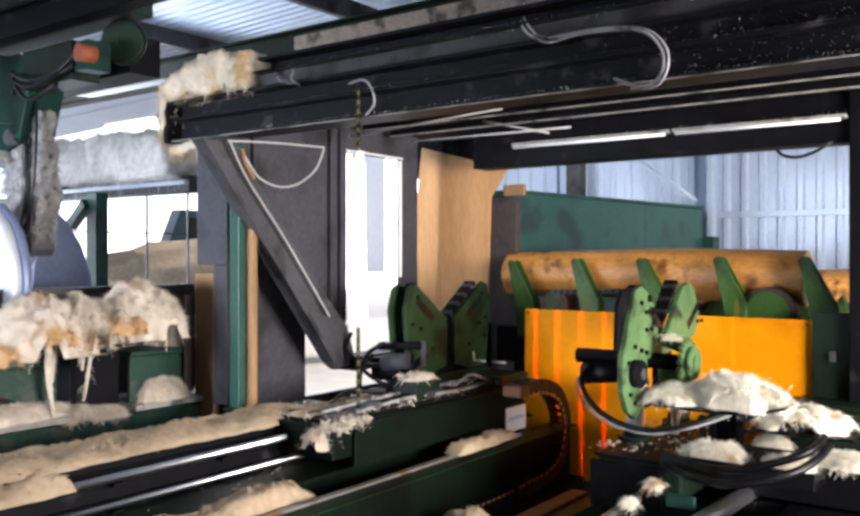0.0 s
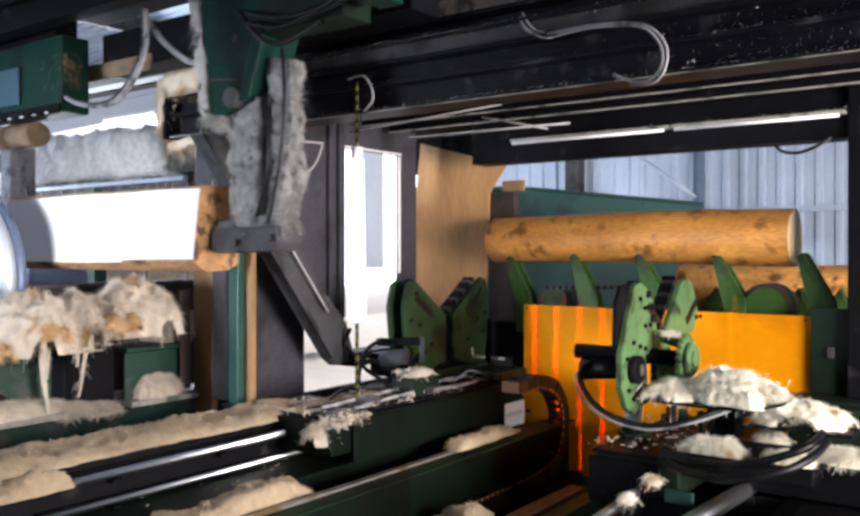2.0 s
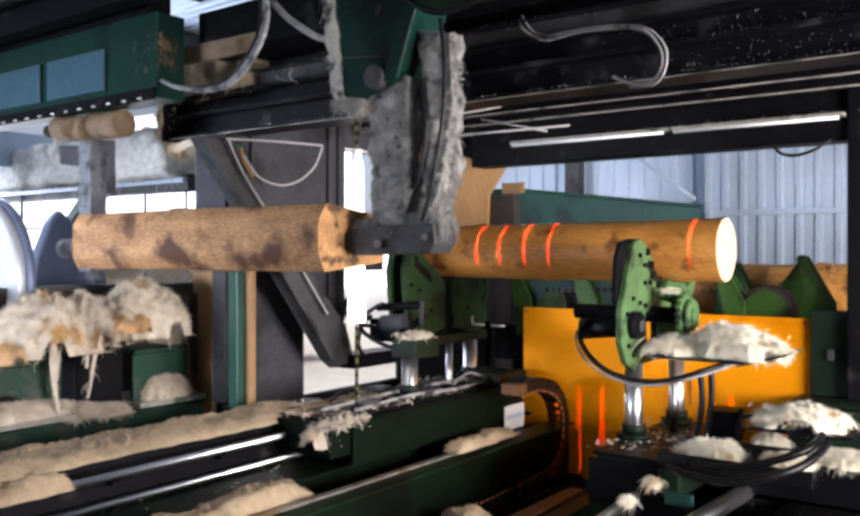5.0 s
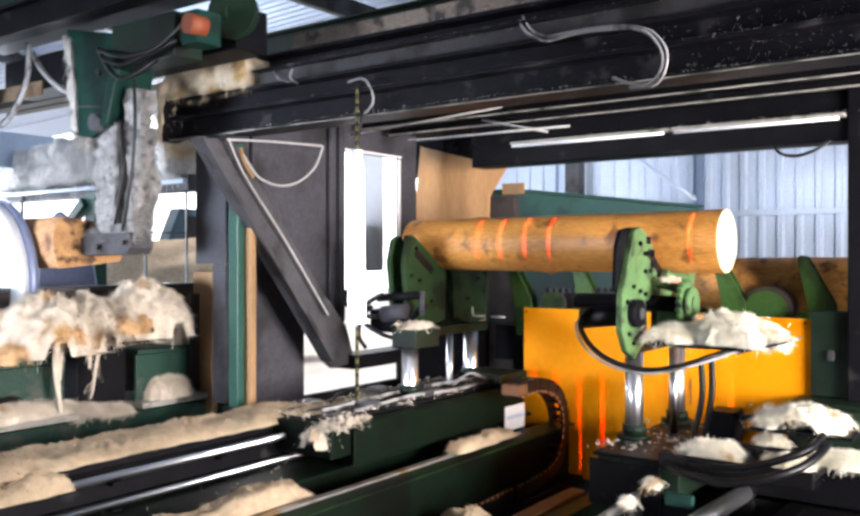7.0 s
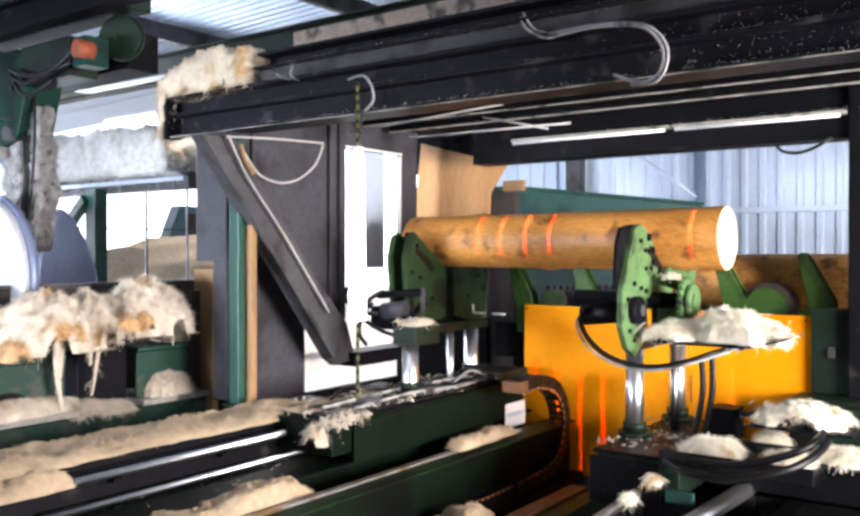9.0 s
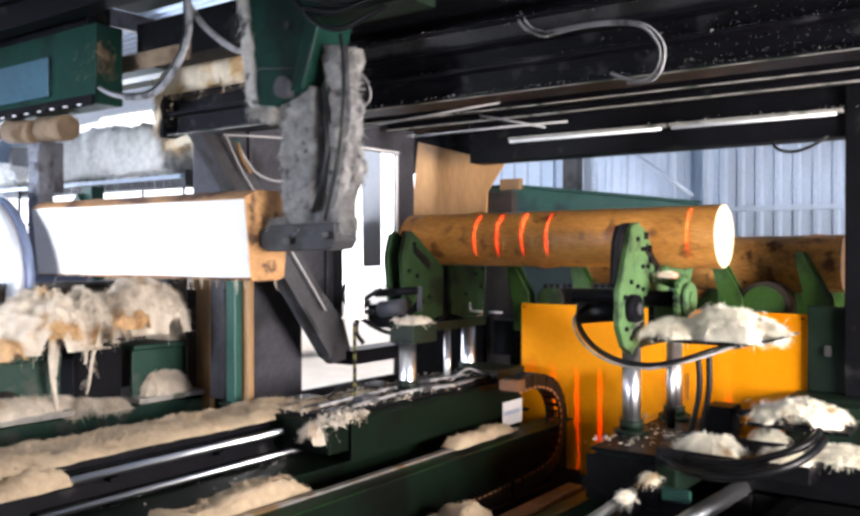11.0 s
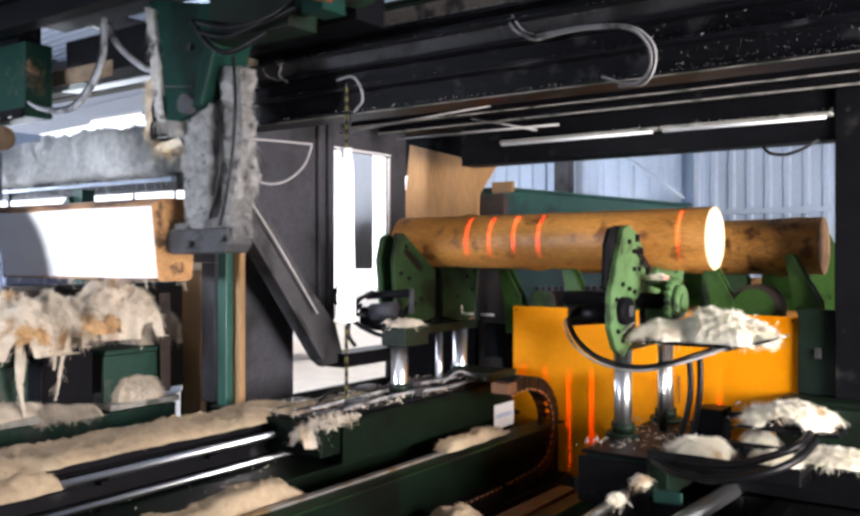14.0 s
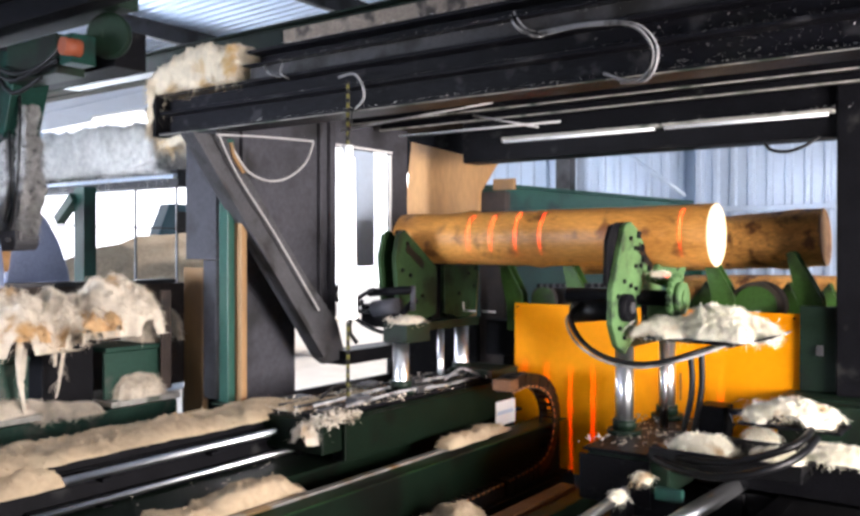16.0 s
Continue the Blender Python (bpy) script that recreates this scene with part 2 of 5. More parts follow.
# ---- shed ----
def corrugated(bm, u0, u1, v0, v1, place, pitch=.2, depth=.03):
    """Ribbed sheet: place(u, v, out) gives a point."""
    u, cols = u0, []
    prof = ((0, 0), (.55, 0), (.65, 1), (.9, 1))
    while u < u1:
        for s, o in prof:
            cols.append((min(u + s * pitch, u1), o * depth))
        u += pitch
    rows = [[bm.verts.new(place(a, v, o)) for a, o in cols] for v in (v0, v1)]
    for i in range(len(cols) - 1):
        bm.faces.new((rows[0][i], rows[0][i + 1], rows[1][i + 1], rows[1][i]))


bm = bmesh.new()
box(bm, -80, 60, -60, 80, -.1, 0)
single("ground", bm, CONCRETE, "dirty concrete sawmill floor strewn with sawdust", "floor", "structure")
WALL_Y = 11.0
bm = bmesh.new()
corrugated(bm, -6.9, 4.5, 0, 5.6, lambda u, v, o: (u, WALL_Y - o, v), .22, .035)
box(bm, -6.9, 4.5, WALL_Y + .01, WALL_Y + .06, 0, 5.6)
wall_n = single("wall_north", bm, CLAD, "pale blue-grey ribbed steel wall cladding", "wall", "structure")
for z in (2.43, 3.75, 1.1):
    boxpart("girt", CLAD, wall_n, (-6.9, 4.5, WALL_Y - .12, WALL_Y - .036, z - .035, z + .035))
for x, w in ((-5.43, .22), (-3.55, .07), (1.8, .22)):
    boxpart("stanchion", GREYSTEEL if w > .1 else CLAD, wall_n, (x - w / 2, x + w / 2, WALL_Y - .3, WALL_Y - .125, 0, 5.6))
rodpart("tie_rod", CLAD, wall_n, (-4.47, 10.7, 3.17), (-3.71, 10.7, 2.6), .025)

bm = bmesh.new()
box(bm, 4.5, 4.6, -4, 1.5, 0, 5.6), box(bm, 4.5, 4.6, 5.5, 11, 0, 5.6), box(bm, 4.5, 4.6, 1.5, 5.5, 2.95, 5.6)
single("wall_east", bm, CLAD, "ribbed steel end wall with a wide doorway", "wall", "structure")
# Unseen wall; its opening is assumed, to admit the front fill.
bm = bmesh.new()
box(bm, -14, -9.2, -4.1, -4, 0, 5.6), box(bm, -5.2, 4.5, -4.1, -4, 0, 5.6), box(bm, -9.2, -5.2, -4.1, -4, 2.6, 5.6), box(bm, -9.2, -5.2, -4.1, -4, 0, .9)
single("wall_south", bm, CLAD, "unseen steel side wall with an assumed opening", "wall", "structure")
bm = bmesh.new()
corrugated(bm, -4, 9.4, -21, 4.5, lambda u, v, o: (v, u, 5.0 + .03 * (v + 5) - o), .15, .03)
corrugated(bm, 9.4, 11, -5.4, 4.5, lambda u, v, o: (v, u, 5.0 + .03 * (v + 5) - o), .15, .03)
corrugated(bm, 9.4, 10.6, -21, -10.5, lambda u, v, o: (v, u, 5.0 + .03 * (v + 5) - o), .15, .03)
single("ceiling", bm, CLAD, "pale ribbed steel shed roof", "roof", "structure")
for x in (-12, -9.3, -6.6, -3.9):
    bm = bmesh.new()
    box(bm, x - .05, x + .05, -4, 9.4 if x < -5.4 else 11, 4.62, 4.84)
    single("roof_purlin", bm, GREYSTEEL, "grey steel roof purlin", "purlin", "structure", bevel=.01)
bm = bmesh.new()
box(bm, -31.8, -9.75, -39, 44.9, .004, .03), box(bm, -9.74, -5.0, 5.6, 44.9, .004, .03)
single("pavement", bm, GRAVEL, "pale sunlit gravel yard outside the shed", "yard", "structure")
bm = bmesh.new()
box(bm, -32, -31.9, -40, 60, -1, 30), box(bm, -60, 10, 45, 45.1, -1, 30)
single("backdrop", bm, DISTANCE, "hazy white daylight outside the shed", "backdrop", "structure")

# green eave beams under the roof
for y, z, h in ((6.2, 3.95, .2), (7.4, 4.25, .16)):
    bm = bmesh.new()
    box(bm, -14, 1, y - .02, y + .02, z, z + h), box(bm, -14, 1, y - .1, y + .1, z - .02, z), box(bm, -14, 1, y - .1, y + .1, z + h, z + h + .02)
    single("eave_beam", bm, DARKGREEN, "dark green painted steel eave beam", "beam", "structure", "eave beams")

# west window: bright opening with thin glazing bars, low wall below
WX = -9.6
bm = bmesh.new()
z0, z1 = 1.59, 2.75
box(bm, WX - .1, WX, -4, 7.6, 0, z0 - .5), box(bm, WX - .1, WX, -4, 3.5, z0 - .5, 5), box(bm, WX - .1, WX, 3.5, 7.6, z1 + .15, z1 + .55)
wall_w = single("wall_west", bm, CLAD, "steel end wall with a long window opening", "wall", "structure")
win = tagged(thing("window_1", "long bright window with thin steel glazing bars", "window"), kind="structure")
for y in (3.6, 5.2, 6.85, 7.5):
    boxpart("glazing_bar", GREYSTEEL, win, (WX - .03, WX, y - .012, y + .012, z0 - .5, z1 + .15), bevel=0)
boxpart("glazing_rail", GREYSTEEL, win, (WX - .03, WX, 3.5, 7.6, 2.21 - .01, 2.21 + .01), bevel=0)

# sawdust mound and parked machine outside
bm = bmesh.new()
heap_mesh(bm, -12.5, 9.79, .6, 1.6, 2.6, 2.19 - .6, 4, 34, .05)
single("sawdust_mound", bm, SAWDUST, "large smooth mound of pale brown sawdust outdoors", "sawdust", "stuff")
loader = thing("wheel_loader", "dark blue-grey cab of a parked loader", "vehicle")
bm = bmesh.new()
prism(bm, [(11.98, .3), (11.98, 2.2), (12.32, 2.98), (13.6, 2.98), (13.6, .3)], "x", -16.4, -16.0)
part("cab", bm, PLATEBLUE, loader, bevel=.04)
boxpart("cab_window", RUBBER, loader, (-15.995, -15.98, 12.45, 13.4, 2.3, 2.8), bevel=.005)
for y in (12.3, 13.3):
    rodpart("wheel", RUBBER, loader, (-15.98, y, .48), (-15.7, y, .48), .45, n=24)

# ---- carriage way overhead ----
def ibeam(bm, x0, x1, y, z0, z1, w=.16, web=.02, fl=.022):
    box(bm, x0, x1, y - web / 2, y + web / 2, z0 + fl, z1 - fl)
    box(bm, x0, x1, y - w / 2, y + w / 2, z0, z0 + fl), box(bm, x0, x1, y - w / 2, y + w / 2, z1 - fl, z1)


lower = thing("runway_beam", "grimy black steel runway beam crusted with dust", "beam", "overhead beams")
bm = bmesh.new()
ibeam(bm, -5.45, 1.6, 4.2, 2.77, 3.08, .22)
part("girder", bm, BEAM, lower, bevel=.004)
boxpart("ridge", BEAM, lower, (-5.44, 1.6, 4.09, 4.19, 2.925, 2.95), bevel=.006)
boxpart("dusty_edge", DUSTY, lower, (-5.44, 1.6, 4.085, 4.0895, 2.77, 2.776), bevel=0)
boxpart("end_plate", GRIME, lower, (-5.49, -5.452, 4.06, 4.34, 2.76, 3.1))
upper = thing("runway_beam", "black steel upper beam with a dusty top flange", "beam", "overhead beams")
bm = bmesh.new()
ibeam(bm, -4.55, 1.6, 4.28, 3.085, 3.3, .26)
part("girder", bm, BEAM, upper, bevel=.004)
boxpart("angle", GREYSTEEL, upper, (-4.5, 1.6, 4.13, 4.148, 3.09, 3.17))
boxpart("angle_lip", BEAM, upper, (-4.5, 1.6, 4.06, 4.128, 3.165, 3.178), bevel=.004)
dusty = thing("dusty_beam", "dark steel channel with dust along its edge", "beam", "overhead beams")
boxpart("channel", RUSTDUST, dusty, (-4.5, 1.6, 4.45, 4.62, 3.32, 3.5))
for x0, y, z, n, w in ((-4.4, 4.06, 3.18, 1500, 0), (-4.4, 4.15, 3.31, 700, 0), (-4.6, 4.095, 2.952, 1500, .0), (-4.6, 4.085, 2.795, 500, .01), (-2.0, 4.18, 2.82, 500, .24), (-1.9, 4.13, 3.1, 260, .15), (-3.0, 6.08, 2.84, 200, .02)):
    bm = bmesh.new()
    fibres(bm, n, lambda r: (x0 + r.random() ** .7 * (5 if w < .1 else 2.4), y + r.random() * (.1 if w < .1 else .01), z + r.random() * w), .013 if w < .1 else .008, .0022, int(z * 100) + n, .9)
    single("dust_crumbs", bm, GREYFUZZ, "grey crumbs of wood dust on the beam", "dust", "stuff")


# shaggy dust on the beam's end
def caked_mesh(bm, pts, y0, y1, seed, amount, hairs, length, cuts=3):
    """A finely cut, lumpy and hairy block of dust: an outline in x and z, pushed along y."""
    prism(bm, pts, "y", y0, y1)
    bmesh.ops.subdivide_edges(bm, edges=bm.edges[:], cuts=cuts, use_grid_fill=True)
    bmesh.ops.triangulate(bm, faces=bm.faces)
    bmesh.ops.subdivide_edges(bm, edges=bm.edges[:], cuts=3, use_grid_fill=True)
    bm.normal_update()
    for v in bm.verts:
        v.co += v.normal * amount * (noise.noise(v.co * 7 + Vector((seed, 0, 0))) + .7 * noise.noise(v.co * 22) + .35 * noise.noise(v.co * 60))
    co = [v.co.copy() for v in bm.verts]
    for f in bm.faces:
        f.smooth = True
    fibres(bm, hairs, lambda r: co[r.randrange(len(co))], length, .004, seed, 1.1)


for pts, y0, y1, sd, am, hr, ln, lab in (
        ([(-5.42, 3.083), (-5.5, 3.16), (-5.4, 3.27), (-5.15, 3.33), (-4.85, 3.36), (-4.62, 3.34), (-4.55, 3.2), (-4.6, 3.083)], 4.05, 4.36, 3, .045, 4200, .028, "thick shaggy cream dust on the beam's end"),
        ([(-5.53, 2.78), (-5.54, 3.1), (-5.5, 3.2), (-5.44, 3.2), (-5.495, 2.78)], 4.04, 4.36, 8, .025, 1500, .04, "cream dust crust hanging on the beam's end"),
        ([(-5.45, 2.70), (-5.3, 2.74), (-5.05, 2.755), (-5.05, 2.72), (-5.3, 2.66)], 4.06, 4.2, 9, .02, 500, .05, "cream dust strand under the beam's end")):
    bm = bmesh.new()
    caked_mesh(bm, pts, y0, y1, sd, am, hr, ln)
    single("shaggy_dust", bm, SHAGGY, lab, "dust", "stuff")

back = thing("lintel_beam", "black steel lintel beam over the log deck", "beam", "overhead beams")
boxpart("girder", GRIME, back, (-4.1, -1.0, 6.2, 6.42, 2.66, 3.0))
boxpart("infill", GRIME, back, (-5.2, -4.102, 6.66, 6.72, 2.66, 3.0))
boxpart("soffit", GRIME, back, (-5.2, 1.4, 4.64, 6.8, 3.003, 3.05))
for y in (4.78, 5.1, 5.45, 5.85):
    boxpart("ceiling_angle", GRIME, back, (-4.7, 1.3, y - .04, y, 2.94, 3.001))
    boxpart("dusty_edge", DUSTY, back, (-4.7, 1.3, y - .046, y - .041, 2.938, 2.95), bevel=0)
for x0, x1 in ((-3.66, -2.32), (-2.3, -1.14)):
    lamp = thing("tube_lamp", "long white fluorescent batten under the lintel", "lamp", "tube lamps")
    boxpart("batten", DUSTY, lamp, (x0, x1, 6.1, 6.18, 2.81, 2.835))
    rodpart("tube", TUBEDIM, lamp, (x0 + .03, 6.09, 2.797), (x1 - .03, 6.09, 2.797), .011)
for p, q in (((-4.61, 5.2, 2.87), (-3.19, 5.2, 2.95)), ((-4.25, 5.5, 2.83), (-2.81, 5.5, 2.82)), ((-3.61, 5.6, 2.95), (-3.04, 5.6, 2.81))):
    bm = bmesh.new()
    rod(bm, p, q, .008, 8)
    single("conduit_pipe", bm, CABLEPALE, "thin pale conduit pipe below the beams", "pipe", group="conduits", smooth=True)

for name, pts, r in (("cable", [(-2.18, 4.05, 3.04), (-1.92, 4.0, 3.04), (-1.66, 3.98, 3.0), (-1.56, 3.98, 2.91), (-1.54, 3.98, 2.82), (-1.59, 4.0, 2.75), (-1.69, 4.02, 2.74), (-1.83, 4.06, 2.8)], .0085),
                     ("cable", [(-2.2, 4.05, 3.06), (-1.89, 4.0, 3.05), (-1.65, 3.98, 3.01), (-1.54, 3.98, 2.92), (-1.52, 3.98, 2.82), (-1.58, 4.0, 2.73), (-1.74, 4.06, 2.74)], .0075),
                     ("cable", [(-2.4, 4.1, 3.19), (-2.32, 4.03, 3.1), (-2.22, 4.03, 3.04), (-2.17, 4.06, 3.04)], .008),
                     ("cable", [(-2.38, 4.1, 3.21), (-2.28, 4.03, 3.1), (-2.22, 4.06, 3.07)], .006),
                     ("cable", [(-3.62, 4.06, 2.99), (-3.47, 4.03, 2.99), (-3.4, 4.03, 2.91), (-3.39, 4.03, 2.83), (-3.48, 4.06, 2.78)], .0075),
                     ("cable", [(-4.35, 4.12, 3.17), (-4.21, 4.03, 3.08), (-4.13, 4.06, 3.05)], .007),
                     ("cable", [(-4.17, 4.12, 3.15), (-4.1, 4.03, 3.07), (-4.05, 4.06, 3.03)], .007),
                     ("cable", [(-1.59, 6.15, 2.65), (-1.53, 6.1, 2.59), (-1.43, 6.1, 2.57), (-1.32, 6.1, 2.6), (-1.23, 6.15, 2.66)], .011)):
    bm = bmesh.new()
    hose_mesh(bm, pts, r)
    single(name, bm, CABLE if r != .011 else RUBBER, "dusty grey looped cable clipped to the beam" if r != .011 else "black cable drooping from the lintel", "cable", group="cables")

# end frame: black post and green foot beside the deck
post = thing("portal_post", "black steel portal post beside the log deck", "post")
boxpart("column", GRIME, post, (-1.13, -.6, 6.15, 6.45, .95, 3.0), bevel=.01)
boxpart("foot_block", DARKGREEN, post, (-1.45, -.4, 5.95, 6.5, 0, .95), bevel=.015)
boxpart("gusset", DARKGREEN, post, (-1.37, -1.135, 6.22, 6.28, .955, 1.53))
boxpart("bolt_head", GREYSTEEL, post, (-1.26, -1.22, 6.19, 6.22, 1.2, 1.27))

# ---- west frame: columns, dark sheets, brace ----
col = thing("green_column", "green painted square steel column", "column")
p = (-4.54, 3.95, 1.38)
boxpart("shaft", BLUEGREEN, col, (p[0] - .05, p[0] + .04, 3.93, 3.99, .873, 2.66))
boxpart("base_plate", DARKGREEN, col, (p[0] - .09, p[0] + .08, 3.9, 4.03, .852, .872))
for px, y, foot, top, w in ((-4.48, 4.0, .855, 2.11, .075), (-5.22, 4.22, .022, 1.78, .22)):
    bm = bmesh.new()
    box(bm, px - w / 2, px + w / 2, y, y + .05, foot, top)
    single("timber_post", bm, LUMBER, "rough sawn pale timber post beside the column", "post", group="timber posts", bevel=.008)
frame_post = thing("frame_post", "dusty dark steel frame post", "post")
boxpart("web", SHEET, frame_post, (-4.9, -4.76, 4.05, 4.2, .855, 1.84))
boxpart("head", SHEET, frame_post, (-5.09, -4.76, 4.05, 4.2, 1.842, 2.76))
PX = -4.8
bm = bmesh.new()
oy0, oy1, oz1 = 5.32, 6.08, 2.77
box(bm, PX - .04, PX, 4.22, oy0, 1.34, 3.3), box(bm, PX - .04, PX, 4.22, 4.87, .3, 1.34), box(bm, PX - .04, PX, oy0, 6.33, oz1, 3.3), box(bm, PX - .04, PX, oy1, 6.33, .3, oz1), box(bm, PX - .04, PX, 4.87, oy1, .3, .8)
wall_s = single("wall_screen", bm, SHEET, "dark grimy steel screen wall with an open slot", "wall", "structure")
for y0, y1, z0, z1 in ((4.3, 4.33, .9, 3.2), (5.12, 5.15, 1.4, 3.2), (5.24, 5.31, 1.36, 3.2)):
    boxpart("rib", SHEET, wall_s, (PX + .002, PX + .04, y0, y1, z0, z1))
boxpart("slat", CLAD, wall_s, (PX - .03, PX - .01, 5.6, 5.87, 1.77, 2.768))
boxpart("edge_strip", WHITE, wall_s, (PX + .003, PX + .02, 6.04, 6.075, 1.72, 2.76))
boxpart("head_strip", WHITE, wall_s, (PX + .003, PX + .03, 5.3, 6.08, 2.772, 2.79))
BRACE = [(3.554, 2.66), (3.87, 2.684), (4.627, 1.75), (5.0, 1.36), (5.1, 1.07), (4.865, 1.041), (4.774, 1.104)]
brace = thing("diagonal_brace", "dusty grey steel diagonal brace", "brace")
bm = bmesh.new()
prism(bm, BRACE, "x", -4.53, -4.47)
part("web", bm, GREYSTEEL, brace, bevel=.006)
bm = bmesh.new()
prism(bm, [BRACE[0], (BRACE[0][0] + .03, BRACE[0][1]), (BRACE[-1][0] + .02, BRACE[-1][1] + .03), BRACE[-1]], "x", -4.468, -4.4)
part("flange", bm, GREYSTEEL, brace)
boxpart("toe", GRIME, brace, (-4.62, -4.4, 5.02, 5.74, 1.02, 1.13))
for pts in ([(-4.4, 3.75, 2.66), (-4.4, 4.17, 2.69), (-4.4, 4.66, 2.71)], [(-4.4, 4.66, 2.7), (-4.4, 4.58, 2.55), (-4.4, 4.41, 2.43), (-4.4, 4.22, 2.39), (-4.4, 4.04, 2.43), (-4.4, 3.94, 2.52), (-4.4, 3.89, 2.58)],
            [(-4.4, 3.77, 2.66), (-4.42, 3.94, 2.42), (-4.42, 4.29, 2.02), (-4.42, 4.74, 1.46)]):
    bm = bmesh.new()
    hose_mesh(bm, pts, .0075)
    single("cable", bm, CABLEPALE, "thin white cable strung on the screen wall", "cable", group="cables")
bm = bmesh.new()
hose_mesh(bm, [(-4.4, 3.87, 2.62), (-4.4, 3.9, 2.53), (-4.4, 3.98, 2.43)], .014)
single("rope_end", bm, LUMBER, "short tan rope end tied to the cable", "rope")

# striped hanging pole with its tube light
pole = thing("striped_pole", "thin black and yellow striped hanging pole", "pole")
P0 = (-3.49, 4.0, 2.78)
zt, zb = 2.95, 1.01
n = 68
for i in [k for k in range(n) if k < 16 or k > 51]:
    za, zc = zt + (zb - zt) * i / n, zt + (zb - zt) * (i + .97) / n
    rodpart("band", STRIPE if i % 2 else RUBBER, pole, (P0[0], 4.0, za), (P0[0], 4.0, zc), .011, n=8)
tube = thing("tube_lamp", "bright vertical fluorescent tube lamp", "lamp", "tube lamps")
t0, t1 = (-3.49, 4.0, 2.47), (-3.49, 4.0, 1.49)
rodpart("tube", TUBE, tube, t1, t0, .055, r2=.04)
rodpart("cap", WHITE, tube, (t0[0], t0[1], t0[2] + .001), (t0[0], t0[1], t0[2] + .08), .035)
hosepart("flex", RUBBER, tube, [(t0[0], t0[1], t0[2] + .08), (t0[0] + .03, t0[1], 2.7), (t0[0] + .03, t0[1], 2.76)], .006)


# ---- sawdust ledge and west rails ----
ledge = thing("rail_ledge", "dark steel ledge deep in pale sawdust", "ledge")
boxpart("deck", GRIME, ledge, (-4.5, -4.0, 1.6, 4.6, .3, .85))
# Black plate added to keep the gap below the timber post dark.
boxpart("back_plate", GRIME, ledge, (-5.58, -5.08, 4.4, 4.42, .3, 0.82))
boxpart("lip", GRIME, ledge, (-3.995, -3.97, 1.6, 4.3, .3, .8))
def drift(name, x0, x1, y0, y1, z, h, seed, label="loose drift of pale sawdust", n=(14, 60)):
    bm = bmesh.new()
    rnd, grid = Vector((seed * 2.3, seed, seed * .7)), {}
    for i in range(n[0] + 1):
        for j in range(n[1] + 1):
            u, v = i / n[0], j / n[1]
            e = max(0, min(1, u * 5, (1 - u) * 5, v * 9, (1 - v) * 9)) ** .6
            x, y = x0 + (x1 - x0) * u, y0 + (y1 - y0) * v
            k = .7 + .45 * noise.noise(Vector((x * 3, y * 3, 0)) + rnd) + .25 * noise.noise(Vector((x * 11, y * 11, 0)) + rnd) + .12 * noise.noise(Vector((x * 33, y * 33, 0)) + rnd)
            s = .03 * noise.noise(Vector((x * 7, y * 7, 5)) + rnd)
            grid[i, j] = bm.verts.new((x + s, y + s, z + h * e * max(.05, k)))
    for i in range(n[0]):
        for j in range(n[1]):
            bm.faces.new((grid[i, j], grid[i + 1, j], grid[i + 1, j + 1], grid[i, j + 1])).smooth = True
    def spot(r):
        i, j = r.randrange(1, n[0]), r.randrange(1, n[1])
        return grid[i, j].co
    fibres(bm, int(3200 * (x1 - x0) * (y1 - y0)) + 200, spot, .026, .0045, seed, .4)
    return single(name, bm, SAWDUST, label, "sawdust", "stuff")


drift("sawdust_drift", -4.42, -3.94, 1.7, 4.3, .851, .075, 2, n=(22, 90))
drift("sawdust_drift", -4.15, -3.86, 1.9, 2.36, .76, .16, 5, "clump of sawdust piled over the rail end")
for z, y0 in ((.775, 2.25), (.635, 2.2)):
    rail = thing("guide_rail", "polished round steel guide rail", "rail", "guide rails")
    rodpart("bar", CHROME, rail, (-3.9, y0, z), (-3.9, 6.6, z + .02), .021 if z > .7 else .017)
    boxpart("backing", GRIME, rail, (-3.99, -3.94, y0, 6.6, z - .05, z + .015))
    for y in (2.6, 3.3, 4.0, 4.9, 5.8):
        boxpart("saddle", GRIME, rail, (-3.94, -3.88, y - .03, y + .03, z - .05, z - .028))
girder = thing("rail_girder", "green steel girder under the rails, darkened as in shade", "girder", "rail girders")
boxpart("web", SHADEDGREEN, girder, (-3.92, -3.62, 1.9, 6.7, .12, .575))
boxpart("flange", SHADEDGREEN, girder, (-3.96, -3.55, 1.9, 6.7, .58, .6))
girder2 = thing("rail_girder", "green steel girder with a worn bright top", "girder", "rail girders")
boxpart("web", SHADEDGREEN, girder2, (-3.3, -3.2, 2.6, 6.4, .1, .545))
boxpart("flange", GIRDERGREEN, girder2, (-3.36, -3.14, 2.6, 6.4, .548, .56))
boxpart("wear_strip", WORN, girder2, (-3.31, -3.26, 2.6, 5.6, .562, .58), "worn bright steel strip")
drift("sawdust_drift", -3.6, -3.34, 2.5, 3.5, .55, .12, 7, "heap of tan sawdust between the girders", (16, 50))
drift("sawdust_drift", -3.12, -2.75, 3.2, 4.5, .2, .2, 11, "heap of tan sawdust beside the girder", (16, 50))
drift("sawdust_drift", -3.34, -3.2, 4.7, 5.45, .586, .09, 13, "tan sawdust spilt on the girder", (8, 40))

